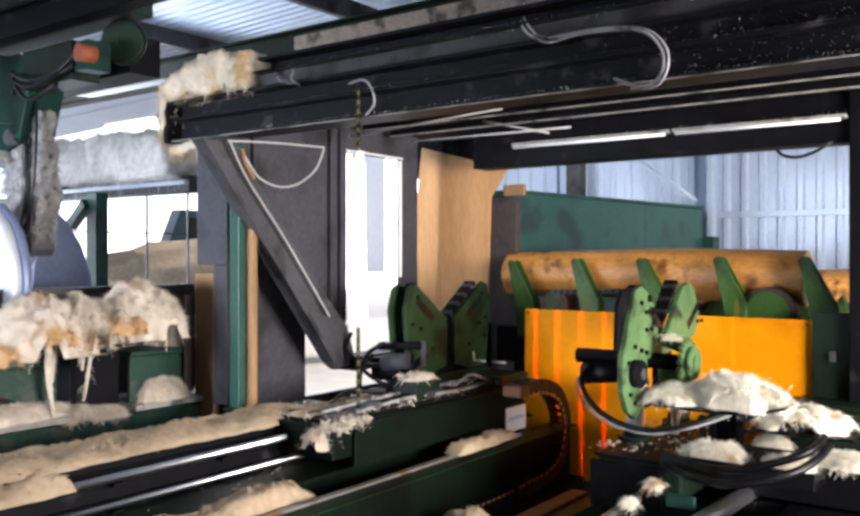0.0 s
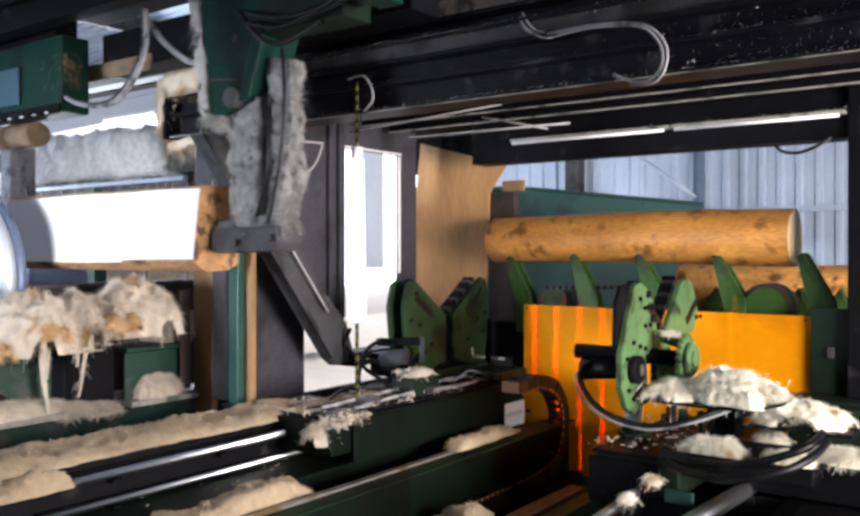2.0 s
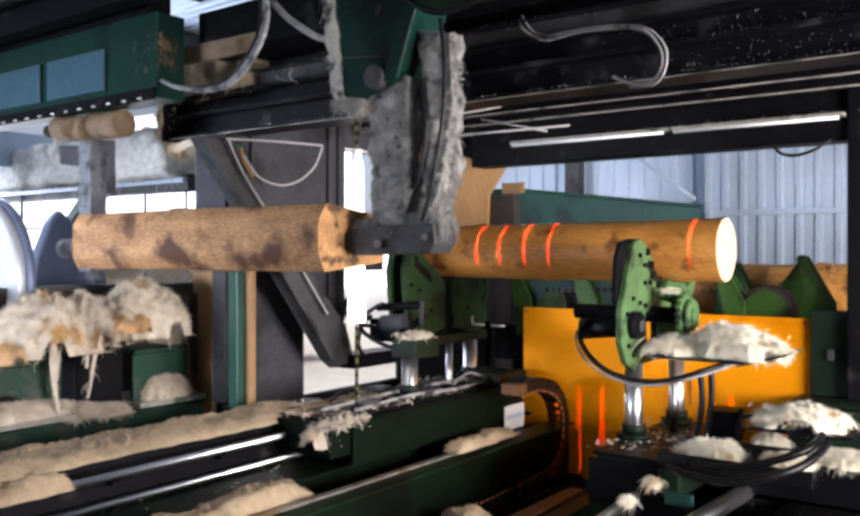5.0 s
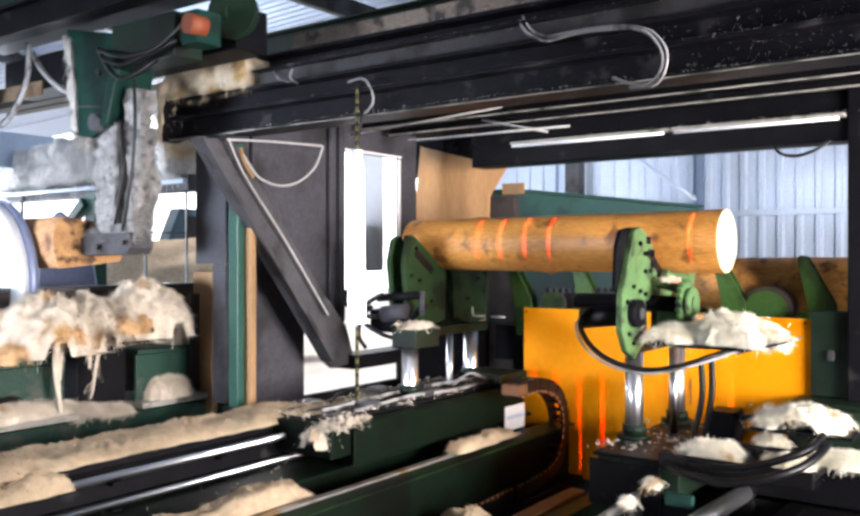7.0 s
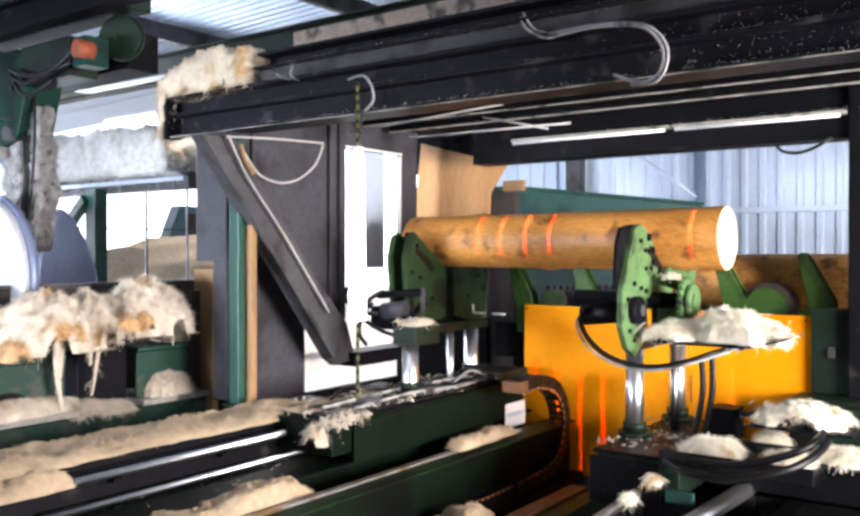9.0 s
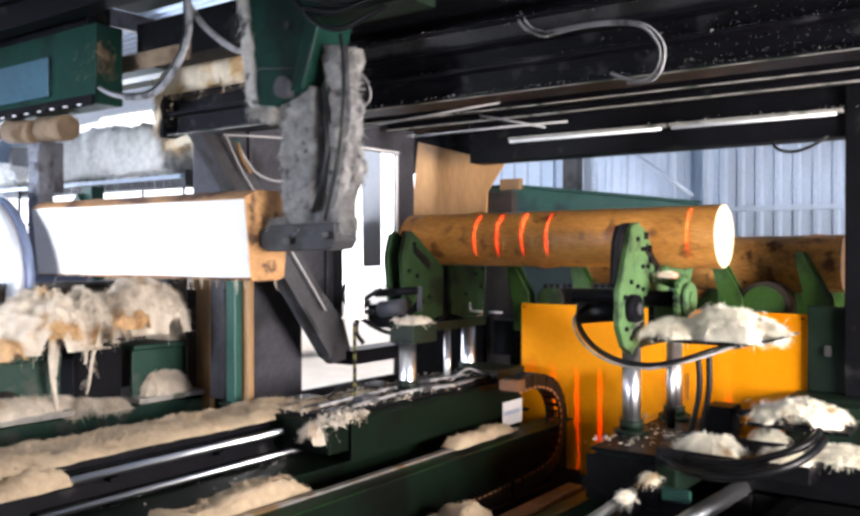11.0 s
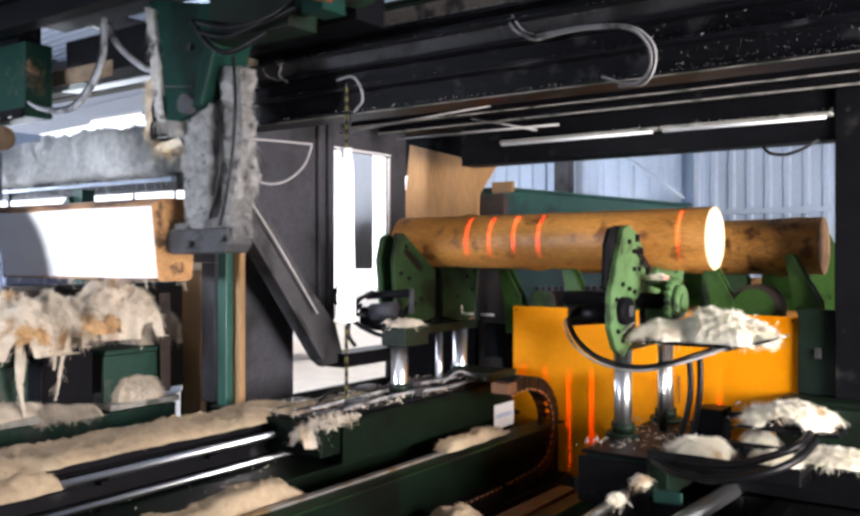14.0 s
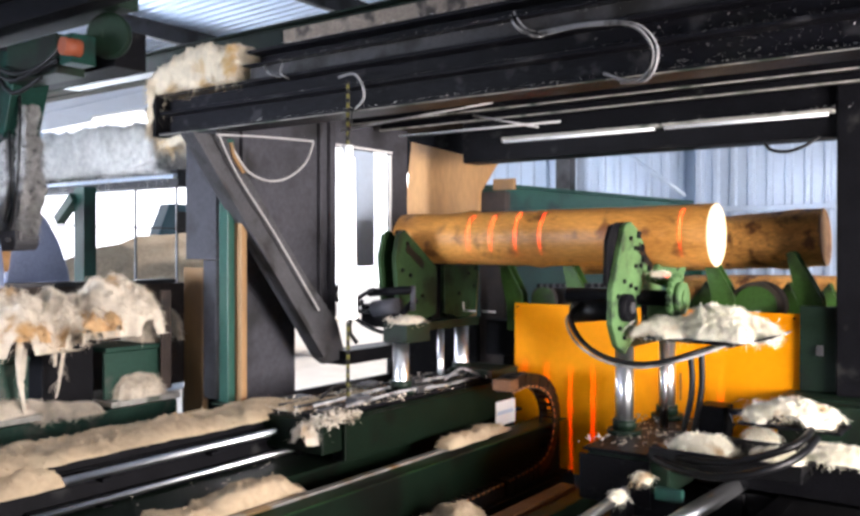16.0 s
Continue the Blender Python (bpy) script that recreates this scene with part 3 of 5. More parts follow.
# ---- log carriages ----
west = thing("log_carriage", "green and black log carriage, shade-dark, strewn with wood chips", "carriage", "log carriages")
boxpart("body", SHADEDGREEN, west, (-4.12, -3.5, 3.78, 6.05, .68, .88), bevel=.012)
boxpart("side_plate", SHADEDGREEN, west, (-3.495, -3.47, 3.95, 5.95, .62, .87))
boxpart("top_plate", GRIME, west, (-4.1, -3.56, 3.85, 5.95, .882, .9))
for y in (4.05, 4.55, 5.2, 5.75):
    boxpart("wheel_block", GRIME, west, (-3.6, -3.52, y - .07, y + .07, .605, .675))
for x in (-3.98, -3.84, -3.66):
    boxpart("slide_bar", GREYSTEEL, west, (x - .02, x + .02, 3.9, 5.9, .902, .925))
boxpart("end_bracket", DARKGREEN, west, (-3.9, -3.5, 5.7, 6.1, .902, .97))
# White plate added for the bright background showing through a gap.
boxpart("bright_gap_plate", WHITE, west, (-3.466, -3.462, 5.7, 6.0, 0.54, 0.73), "white plate for a bright gap, with a grey band", .001)
for k, g in ((.45, .05),):
    y0, y1, za, zb = 5.72, 5.96, 0.54, 0.73
    boxpart("gap_band", CLAD, west, (-3.4615, -3.459, y0, y1, za + (zb - za) * k, za + (zb - za) * (k + .16)), bevel=0)
for pts in ([(-3.74, 3.95, .93), (-3.7, 4.4, .955), (-3.78, 4.9, .94), (-3.72, 5.4, .95), (-3.76, 5.85, .935)], [(-3.6, 4.1, .92), (-3.62, 4.7, .935), (-3.57, 5.2, .925), (-3.62, 5.8, .93)],
            [(-3.9, 4.2, .93), (-3.97, 4.45, .975), (-3.88, 4.7, .94)], [(-3.7, 5.35, .93), (-3.66, 5.5, 1.0), (-3.62, 5.62, .96), (-3.64, 5.75, .93)]):
    hosepart("hose", CABLE if len(pts) > 3 else RUBBER, west, pts, .011)
for x, y, w, d, h in ((-3.66, 4.3, .1, .16, .03), (-3.78, 5.05, .12, .1, .045), (-3.62, 4.95, .07, .2, .03), (-3.95, 4.75, .1, .14, .04)):
    boxpart("clamp_plate", GREYSTEEL, west, (x - w / 2, x + w / 2, y - d / 2, y + d / 2, .902, .926 + h), bevel=.008)
def chips(name, spots, seed, count, label="pale wood chips and splinters", size=.032):
    bm = bmesh.new()
    fibres(bm, count, spots, size, .006, seed, .3)
    return single(name, bm, SHAVINGS, label, "wood chips", "stuff")


chips("wood_chips", lambda r: (r.uniform(-4.1, -3.52), r.uniform(3.8, 5.9), .905 + r.random() * .02), 3, 620, size=.028)
drift("sawdust_drift", -4.08, -3.8, 3.85, 4.9, .9, .025, 17, "thin crust of pale dust on the carriage", (14, 50))
chips("wood_chips", lambda r: (r.uniform(-3.6, -3.45), r.uniform(3.75, 4.1), .86 + r.random() * .05), 4, 700, "clump of pale chips on the carriage end")
bm = bmesh.new()
heap_mesh(bm, -3.62, 3.82, .75, .1, .1, .12, 6, 20, .3, 1500)
single("chip_clump", bm, SHAVINGS, "ragged clump of shavings on the carriage end", "shavings", "stuff")

# energy chain: links round a bend
def chain_links(parent, pts, n, w, mat, size):
    P = [Vector(p) for p in pts]
    path = []
    for i in range(len(P) - 1):
        p0, p1, p2, p3 = P[max(i - 1, 0)], P[i], P[i + 1], P[min(i + 2, len(P) - 1)]
        for k in range(20):
            t = k / 20
            path.append(.5 * (2 * p1 + (p2 - p0) * t + (2 * p0 - 5 * p1 + 4 * p2 - p3) * t * t + (3 * p1 - p0 - 3 * p2 + p3) * t ** 3))
    cum = [0]
    for a, b in zip(path, path[1:]):
        cum.append(cum[-1] + (b - a).length)
    step = cum[-1] / n
    bm = bmesh.new()
    box(bm, -w / 2, -w / 2 + .018, -step * .47, step * .47, -size / 2, size / 2), box(bm, w / 2 - .018, w / 2, -step * .47, step * .47, -size / 2, size / 2)
    box(bm, -w / 2 + .018, w / 2 - .018, -step * .12, step * .12, -size / 2, -size / 2 + .01), box(bm, -w / 2 + .018, w / 2 - .018, -step * .12, step * .12, size / 2 - .01, size / 2)
    me = bpy.data.meshes.new("link")
    bm.to_mesh(me), bm.free(), me.materials.append(mat)
    bm = bmesh.new()
    box(bm, w / 2 + .001, w / 2 + .006, -step * .3, step * .1, -size / 2, -size / 2 + .014)
    pin = bpy.data.meshes.new("pin")
    bm.to_mesh(pin), bm.free(), pin.materials.append(RUSTPIN)
    for i in range(n):
        s = (i + .5) * step
        k = max(j for j in range(len(cum)) if cum[j] <= s)
        q = path[k]
        d = (path[min(k + 1, len(path) - 1)] - path[max(k - 1, 0)]).normalized()
        up = Vector((1, 0, 0)).cross(d)
        m = Matrix((Vector((1, 0, 0)), d, up)).transposed().to_4x4()
        ob = new("link", me)
        ob.parent, ob.matrix_local = parent, Matrix.Translation(q) @ m
        e = new("pin", pin)
        e.parent = ob


echain = thing("energy_chain", "black cable carrier chain with rusty pins", "cable chain")
chain_links(echain, [(-3.18, 5.35, .93), (-3.18, 5.62, .945), (-3.18, 5.9, .86), (-3.18, 6.04, .66), (-3.18, 6.0, .42), (-3.18, 5.82, .27), (-3.18, 5.4, .22), (-3.18, 4.3, .2)], 40, .13, RUBBER, .105)
bm = bmesh.new()
box(bm, -3.28, -3.08, 4.1, 6.3, .0, .15)
single("chain_trough", bm, GRIME, "black steel trough under the cable chain", "trough", bevel=.006)
bm = bmesh.new()
box(bm, -3.25, -3.1, 5.3, 5.42, .9, .98)
single("timber_block", bm, RUST, "small brown timber block at the chain end", "block", bevel=.006)

east = thing("log_carriage", "black and green log carriage on round rails", "carriage", "log carriages")
boxpart("body", DARKGREEN, east, (-2.26, -1.75, 4.78, 6.0, .5, .7), bevel=.012)
boxpart("top_plate", GRIME, east, (-2.28, -1.73, 4.76, 6.02, .702, .725))
boxpart("front_plate", GRIME, east, (-2.29, -1.85, 4.73, 4.755, .42, .69))
boxpart("lower_frame", GRIME, east, (-2.3, -1.0, 5.25, 5.9, .2, .46))
boxpart("outrigger", GRIME, east, (-1.72, -.75, 5.2, 5.6, .5, .72))
boxpart("valve_box", GRIME, east, (-1.8, -1.63, 5.4, 5.6, .726, 0.93))
boxpart("green_block", DARKGREEN, east, (-1.33, -.5, 5.48, 5.62, .69, .99))
boxpart("chip_shelf", GRIME, east, (-1.48, -.92, 5.16, 5.475, .88, .9))
rodpart("valve_pipe", GREYSTEEL, east, (-1.63, 5.5, 0.89), (-1.39, 5.4, 0.93), .02)
boxpart("small_plate", BLUEGREEN, east, (-1.8, -1.64, 4.68, 4.72, .5, .57))
hosepart("hose", RUBBER, east, [(-1.87, 4.8, 0.72), (-1.65, 4.6, 0.71), (-1.36, 4.5, 0.73), (-1.13, 4.55, 0.8), (-1.02, 4.7, 0.86), (-0.99, 4.9, 0.91)], .022)
hosepart("hose", RUBBER, east, [(-1.88, 4.9, 0.75), (-1.68, 4.75, 0.74), (-1.4, 4.65, 0.77), (-1.17, 4.7, 0.84), (-1.05, 4.8, 0.9), (-1.04, 5.0, 0.93)], .022)
tray = thing("oil_tray", "black steel tray heaped with wood shavings", "tray")
x0, x1 = -1.86, -1.03
boxpart("floor_plate", GRIME, tray, (x0, x1, 4.76, 5.15, .727, .74))
for dims in ((x0, x1, 4.74, 4.755, .69, .78), (x0, x1, 5.155, 5.17, .727, .8)):
    boxpart("rim", RUBBER, tray, dims)
for x0, y, z, rx, ry, h, sd in ((-1.63, 4.95, .741, .2, .15, .085, 3), (-1.21, 4.98, .741, .13, .1, .06, 5), (-1.21, 5.33, 0.901, .26, .17, .13, 6),
                               (-0.96, 5.2, .741, .2, .12, .07, 8), (-1.38, 5.28, .741, .1, .09, .1, 9), (-1.9, 4.4, 0.545, .04, .04, .045, 4), (-1.86, 4.66, 0.6, .05, .04, .04, 2)):
    bm = bmesh.new()
    heap_mesh(bm, x0, y, z, rx, ry, h, sd, 36, .2, 5000 if rx > .09 else 300)
    fibres(bm, 300 if rx > .09 else 30, lambda r: (x0 + r.gauss(0, .4) * rx, y + r.gauss(0, .4) * ry, z + h * r.random() * .9), .05, .002, sd, .5)
    single("shavings_heap", bm, LITSHAV, "fluffy heap of pale wood shavings", "shavings", "stuff")
for a, b, r, lab in (((-1.56, 4.07, 0.5), (-1.5, 5.46, 0.5), .05, "polished round steel guide rail"), ((-1.94, 3.79, 0.5), (-2.0, 4.83, 0.5), .03, "polished round steel guide rail")):
    rail = thing("guide_rail", lab, "rail", "guide rails")
    rodpart("bar", CHROME, rail, a, b, r)
    d = (Vector(b) - Vector(a)).normalized()
    rodpart("end_collar", GRIME, rail, b, Vector(b) + d * .12, r * 1.7)
    for k in (.1, .85):
        q = Vector(a).lerp(Vector(b), k)
        boxpart("pedestal", GRIME, rail, (q[0] - .05, q[0] + .05, q[1] - .05, q[1] + .05, 0, q[2] - r * .8))
for k, (p, q) in enumerate((((-2.69, 4.48, 0.3), (-2.7, 5.38, 0.3)), ((-2.52, 4.54, 0.3), (-2.55, 5.36, 0.3)))):
    bm = bmesh.new()
    box(bm, p[0] - .05, p[0] + .07, p[1] - .4, q[1], 0, .3)
    single("timber_sleeper", bm, (RUST, DARKGREEN)[k], ("brown weathered timber sleeper", "green painted steel sleeper")[k], "sleeper", bevel=.01)
# Filler blocks added for the dark corner; its darkness is in their colour.
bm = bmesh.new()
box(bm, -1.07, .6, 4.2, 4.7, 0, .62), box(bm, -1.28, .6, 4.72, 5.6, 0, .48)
single("dark_corner_block", bm, DARKBLOCK, "black filler block in the dark lower right", "block", bevel=.015)

# ---- log cradles that lift ----
# outlines of the driven cradle's plate and arm, in y and z
DRIVE_PLATE = [(4.93, 1.696), (5.014, 1.723), (5.118, 1.683), (5.225, 1.596), (5.243, 1.484), (5.411, 1.388), (5.588, 1.339), (5.518, 1.279), (5.101, 1.265), (5.136, 1.108), (5.066, .998), (4.931, .917), (4.817, .976), (4.737, 1.107), (4.745, 1.315), (4.848, 1.535)]
DRIVE_ARM = [(5.431, 1.392), (5.732, 1.7), (5.838, 1.727), (5.947, 1.687), (6.05, 1.495), (5.96, 1.346), (5.67, 1.343)]
HOLE = (4.9, 1.2)
CHAIN_GUARD = [(4.75, 1.344), (4.765, 1.603), (4.828, 1.698), (4.941, 1.718), (5.059, 1.698), (4.925, 1.529), (4.844, 1.303)]
def cradle(X, label, motor, paint):
    """V of two chained half plates on a lift; its origin is on the floor of the carriage."""
    c = thing("log_cradle", label, "log cradle", "log cradles")
    Y = 5.58
    def half(s, t0, t1):
        bm = bmesh.new()
        prism(bm, [(Y + s * .05, 1.42), (Y + s * .40, 1.66), (Y + s * .46, 1.70), (Y + s * .53, 1.67), (Y + s * .58, 1.5), (Y + s * .54, 1.18), (Y + s * .51, 1.02), (Y + s * .39, .82 if s < 0 and motor else 1.0), (Y + s * .26, 1.0), (Y + s * .06, 1.05)], "x", X + t0, X + t1)
        return bm
    def drive_half(s, t0, t1):
        bm = bmesh.new()
        prism(bm, DRIVE_PLATE if s < 0 else DRIVE_ARM, "x", X + t0, X + t1)
        return bm
    shape = drive_half if motor else half
    for s in (-1, 1):
        plate = part("half_plate", shape(s, -.02, .02), paint, c, bevel=.006)
        if not motor:
            part("back_plate", half(s, -.16, -.125), WESTGREEN, c, bevel=.006)
        for u, v in ((.44, 1.6), (.4, 1.36), (.5, 1.4), (.48, 1.25), (.25, 1.2)) if not motor else ((.46, 1.56), (.42, 1.45), (.5, 1.45)):
            rodpart("bolt", GRIME, plate, (X + .021, Y + s * u, v), (X + .034, Y + s * u, v), .014, n=8)
        m = Matrix.Translation((X + .0205, Y + s * .34, 1.5)) @ Matrix.Rotation(s * radians(34), 4, "X")
        boxpart("slot", RUBBER, plate, (0, .004, -.13, .13, -.028, .028), bevel=0, m=m)
        n = 11
        for i in range(n):
            t = (i + .5) / n
            y, z = Y + s * (.06 + .36 * t), 1.425 + .25 * t
            if motor:
                y, z = (5.43 - .31 * t, 1.41 + .29 * t) if s < 0 else (5.45 + .3 * t, 1.42 + .3 * t)
            m = Matrix.Translation((X - .07, y, z + .012)) @ Matrix.Rotation(s * radians(34), 4, "X")
            boxpart("chain_link", GRIME if i % 3 else GREYSTEEL, c, (-.045, .045, -.017, .017, -.014, .02), bevel=0, m=m)
    boxpart("spine", GRIME, c, (X - .12, X - .025, Y - .06, Y + .06, 1.0, 1.41))
    boxpart("bed", DARKGREEN, c, (X - .17, X + .06, Y - .4, Y + .5, .93, 1.0) if not motor else (X - .2, X - .082, Y - .35, Y + .4, .92, 1.0))
    if not motor:
        boxpart("bed_arm", DARKGREEN, c, (-3.81, -3.6, 4.74, 5.02, .9, 1.03))
    for dy, dx in ((-.33, -.12) if motor else (-.75, .2), (.33, -.08 if motor else 0.0)):
        rodpart("lift_rod", CHROME, c, (X + dx, Y + dy, .3), (X + dx, Y + dy, .925), .058)
    rodpart("cylinder_rod", CHROME, c, (X + .02, Y, .3), (X + .02, Y, .925), .026)
    return c


cradle_w = cradle(-3.92, "green steel log cradle in a shaded tone, with chained vee arms", False, WESTGREEN)
cradle_e = cradle(-2.1, "worn green log cradle in a lit tone, with sprocket and tray", True, LITGREEN)
for X in (-3.92, -2.1):
    for dx, dy in ((-.12, -.33), (-.08, .33)) if X > -3 else ((.2, -.75), (0, .33)):
        g = thing("rod_gland", "green steel collar around a lift rod", "collar", "rod collars")
        z = .9 if X < -3 else .726
        rodpart("flange", DARKGREEN, g, (X + dx, 5.58 + dy, z), (X + dx, 5.58 + dy, z + .03), .11)
        rodpart("sleeve", DARKGREEN, g, (X + dx, 5.58 + dy, z + .031), (X + dx, 5.58 + dy, z + .09), .075)
# drive and tray on the east cradle
E_ = cradle_e
gx, gy, gz = (-1.83, 5.2, 1.25)
bm = bmesh.new()
n = 80
prism(bm, [(gy + (.155 if k % 4 > 1 else .125) * math.cos(2 * math.pi * k / n), gz + (.155 if k % 4 > 1 else .125) * math.sin(2 * math.pi * k / n)) for k in range(n)], "x", gx - .045, gx - .02)
part("sprocket", bm, LITGREEN, E_)
bm = bmesh.new()
prism(bm, CHAIN_GUARD, "x", -2.15, -2.122)
part("chain_guard", bm, GRIME, E_, bevel=.006)
rodpart("hub", LITGREEN, E_, (gx - .018, gy, gz), (gx + .02, gy, gz), .1, n=28)
rodpart("hub_ring", LITGREEN, E_, (gx + .021, gy, gz), (gx + .03, gy, gz), .05, n=20)
rodpart("shaft", GRIME, E_, (-2.6, gy, gz), (gx - .05, gy, gz), .05)
rodpart("bearing", GRIME, E_, (-2.12, HOLE[0], HOLE[1]), (-2.03, HOLE[0], HOLE[1]), .085)
for y, z in ((4.83, 1.08), (4.9, 1.02), (5.03, 1.1), (4.81, 1.27), (4.9, 1.36), (5.0, 1.33), (5.08, 1.31), (5.0, 1.62), (5.07, 1.56)):
    rodpart("bolt", GRIME, E_, (-2.079, y, z), (-2.064, y, z), .014, n=8)
for y, z in ((5.13, 1.64), (5.19, 1.56), (5.21, 1.49), (5.3, 1.43), (5.38, 1.39)):
    boxpart("chain_guide", GRIME, E_, (-2.12, -2.066, y - .022, y + .022, z - .02, z + .025), bevel=.004)
rodpart("bearing_cap", GREYSTEEL, E_, (-2.029, HOLE[0], HOLE[1]), (-2.015, HOLE[0], HOLE[1]), .035)
rodpart("motor", RUBBER, E_, (-2.53, 5.15, 1.14), (-2.26, 5.15, 1.17), .07)
rodpart("yoke", GREEN, E_, (-2.04, 5.2, 1.38), (-1.87, 5.2, 1.33), .03)
boxpart("side_cheek", LITGREEN, E_, (-2.07, -1.92, 5.25, 5.33, 1.11, 1.25))
hosepart("hose", RUBBER, E_, [(-2.45, 5.1, 1.2), (-2.48, 5.0, 1.12), (-2.39, 4.95, 0.99), (-2.23, 4.95, 0.89), (-2.01, 4.95, 0.86), (-1.83, 5.0, 0.89), (-1.67, 5.1, 0.95), (-1.56, 5.3, 0.99)], .017)
hosepart("hose", CABLE, E_, [(-2.48, 5.1, 1.18), (-2.51, 5.0, 1.1), (-2.41, 4.93, 0.97), (-2.24, 4.93, 0.87), (-2.01, 4.93, 0.84), (-1.81, 4.98, 0.88), (-1.65, 5.1, 0.935), (-1.55, 5.3, 0.985)], .008)
for k in (0, 1):
    hosepart("hose", RUBBER, E_, [(-1.84, 5.4, 0.9) if k else (-1.77, 5.4, 0.91), (-1.83, 5.4, 0.66) if k else (-1.77, 5.4, 0.67), (-1.89, 5.4, 0.37) if k else (-1.82, 5.4, 0.39)], .02)
tz = 1.01
boxpart("tray_plate", GRIME, E_, (-1.96, -1.4, 4.9, 5.45, tz, tz + .02))
m = Matrix.Translation((-1.46, 5.15, 1.0)) @ Matrix.Rotation(radians(-16), 4, "Y")
boxpart("tray_lip", GREYSTEEL, E_, (-.02, .24, -.22, .22, -.006, .006), "bent steel lip", .002, m)
lifted = []
bm = bmesh.new()
heap_mesh(bm, -1.97, 5.2, 1.385, .07, .03, .025, 27, 20, .3, 250)
lifted.append(single("shavings_heap", bm, LITSHAV, "small tuft of pale shavings caught on the cradle", "shavings", "stuff"))
for cx, cy, rx, ry, h, sd in ((-1.87, 5.1, .19, .2, .1, 21), (-1.58, 5.12, .25, .22, .17, 22), (-1.4, 5.15, .15, .16, .1, 23)):
    bm = bmesh.new()
    heap_mesh(bm, cx, cy, tz + .021, rx, ry, h, sd, 40, .2, 8000)
    fibres(bm, 420, lambda r: (cx + r.gauss(0, .45) * rx, cy + r.gauss(0, .45) * ry, tz + .03 + h * r.random() * .95), .055, .002, sd, .6)
    lifted.append(single("shavings_heap", bm, LITSHAV, "fluffy wood shavings in a lit tone on the cradle tray", "shavings", "stuff"))
bm = bmesh.new()
fibres(bm, 220, lambda r: (r.uniform(-3.8, -3.62), r.uniform(4.76, 5.0), 1.035 + r.random() * .02), .06, .01, 31, .4)
heap_mesh(bm, -3.7, 4.88, 1.03, .1, .13, .05, 8, 18, .4)
lifted.append(single("chip_clump", bm, SHAVINGS, "tan sawdust lying on the cradle bed", "sawdust", "stuff"))
# hydraulic clutter before the west cradle
# White rods draw the bright L-shaped highlights on small brackets.
for a, b in (((-3.9, 5.9, 1.48), (-3.89, 5.9, 1.41)), ((-3.89, 5.9, 1.41), (-3.78, 5.9, 1.41)), ((-3.71, 5.9, 1.41), (-3.59, 5.9, 1.41))):
    a, b = Vector(a) - Vector((0, 0, .355)), Vector(b) - Vector((0, 0, .355))
    rodpart("bracket_highlight", WHITE, cradle_w, a, b, .009, "white bar for a bracket highlight", n=8)
W_ = cradle_w
for i, (a, b, r) in enumerate((((-4.15, 5.0, 1.23), (-3.74, 5.0, 1.26), .03), ((-4.1, 5.0, 1.11), (-3.87, 5.0, 1.14), .06), ((-3.97, 5.0, 0.97), (-3.75, 5.05, 1.19), .025), ((-3.74, 5.0, 1.11), (-3.74, 5.0, 1.29), .02))):
    rodpart("fitting", SHEET if i % 2 else GRIME, W_, a, b, r)
boxpart("valve_block", GRIME, W_, (-4.25, -3.96, 5.02, 5.15, 0.97, 1.14))
for pts in ([(-4.17, 4.95, 1.17), (-4.23, 4.9, 1.07), (-4.07, 4.9, 0.98), (-3.96, 4.95, 0.94)], [(-4.06, 4.95, 1.26), (-4.19, 4.9, 1.17), (-4.26, 4.9, 0.96), (-4.23, 4.95, 0.85)], [(-4.39, 4.95, 1.32), (-4.44, 4.95, 1.19), (-4.28, 4.95, 1.1), (-4.13, 4.97, 1.09)]):
    hosepart("hose", RUBBER, W_, pts, .016)

# ---- guard sheet, plywood, control housing ----
guard = thing("yellow_guard", "bright yellow painted steel guard sheet", "guard panel")
boxpart("sheet", YELLOW, guard, (-3.62, -1.37, 6.26, 6.27, .12, 1.47), bevel=.002)
for x in (-3.5, -2.5, -1.5):
    boxpart("leg", GRIME, guard, (x - .03, x + .03, 6.275, 6.33, 0, 1.4))
for x, z in ((-3.59, 1.44), (-1.41, 1.44), (-3.59, .6), (-1.41, .6), (-2.5, 1.44)):
    rodpart("bolt", GRIME, guard, (x, 6.259, z), (x, 6.25, z), .008, n=8)
boxpart("hatch_line", RUST, guard, (-2.21, -2.2, 6.254, 6.2585, .8, 1.0), bevel=0)
ply = thing("plywood_sheet", "leaning sheet of tan plywood with dark stains", "plywood")
bm = bmesh.new()
prism(bm, [(-4.97, 2.95), (-4.01, 2.69), (-4.19, 2.44), (-4.22, 1.61), (-4.24, 1.302), (-5.14, 1.302), (-5.13, 1.59)], "y", 6.622, 6.64)
part("sheet", bm, PLY, ply)
# Black box added to keep the area under the sheet dark.
boxpart("dark_stand_box", GRIME, ply, (-5.2, -4.22, 6.62, 6.74, 0, 1.3))
boxpart("batten", LUMBER, ply, (-4.07, -3.85, 6.645, 6.685, 2.45, 2.55))
boxpart("prop", BROWNSHEET, ply, (-4.21, -3.94, 6.645, 6.735, 0, 2.44))
housing = thing("machine_housing", "long blue-green sheet metal machine housing", "housing")
A, B = Vector((-4.06, 6.84, 2.49)), Vector((-3.55, 10.45, 2.49))
d = (B - A)
ang = math.atan2(d.y, d.x)
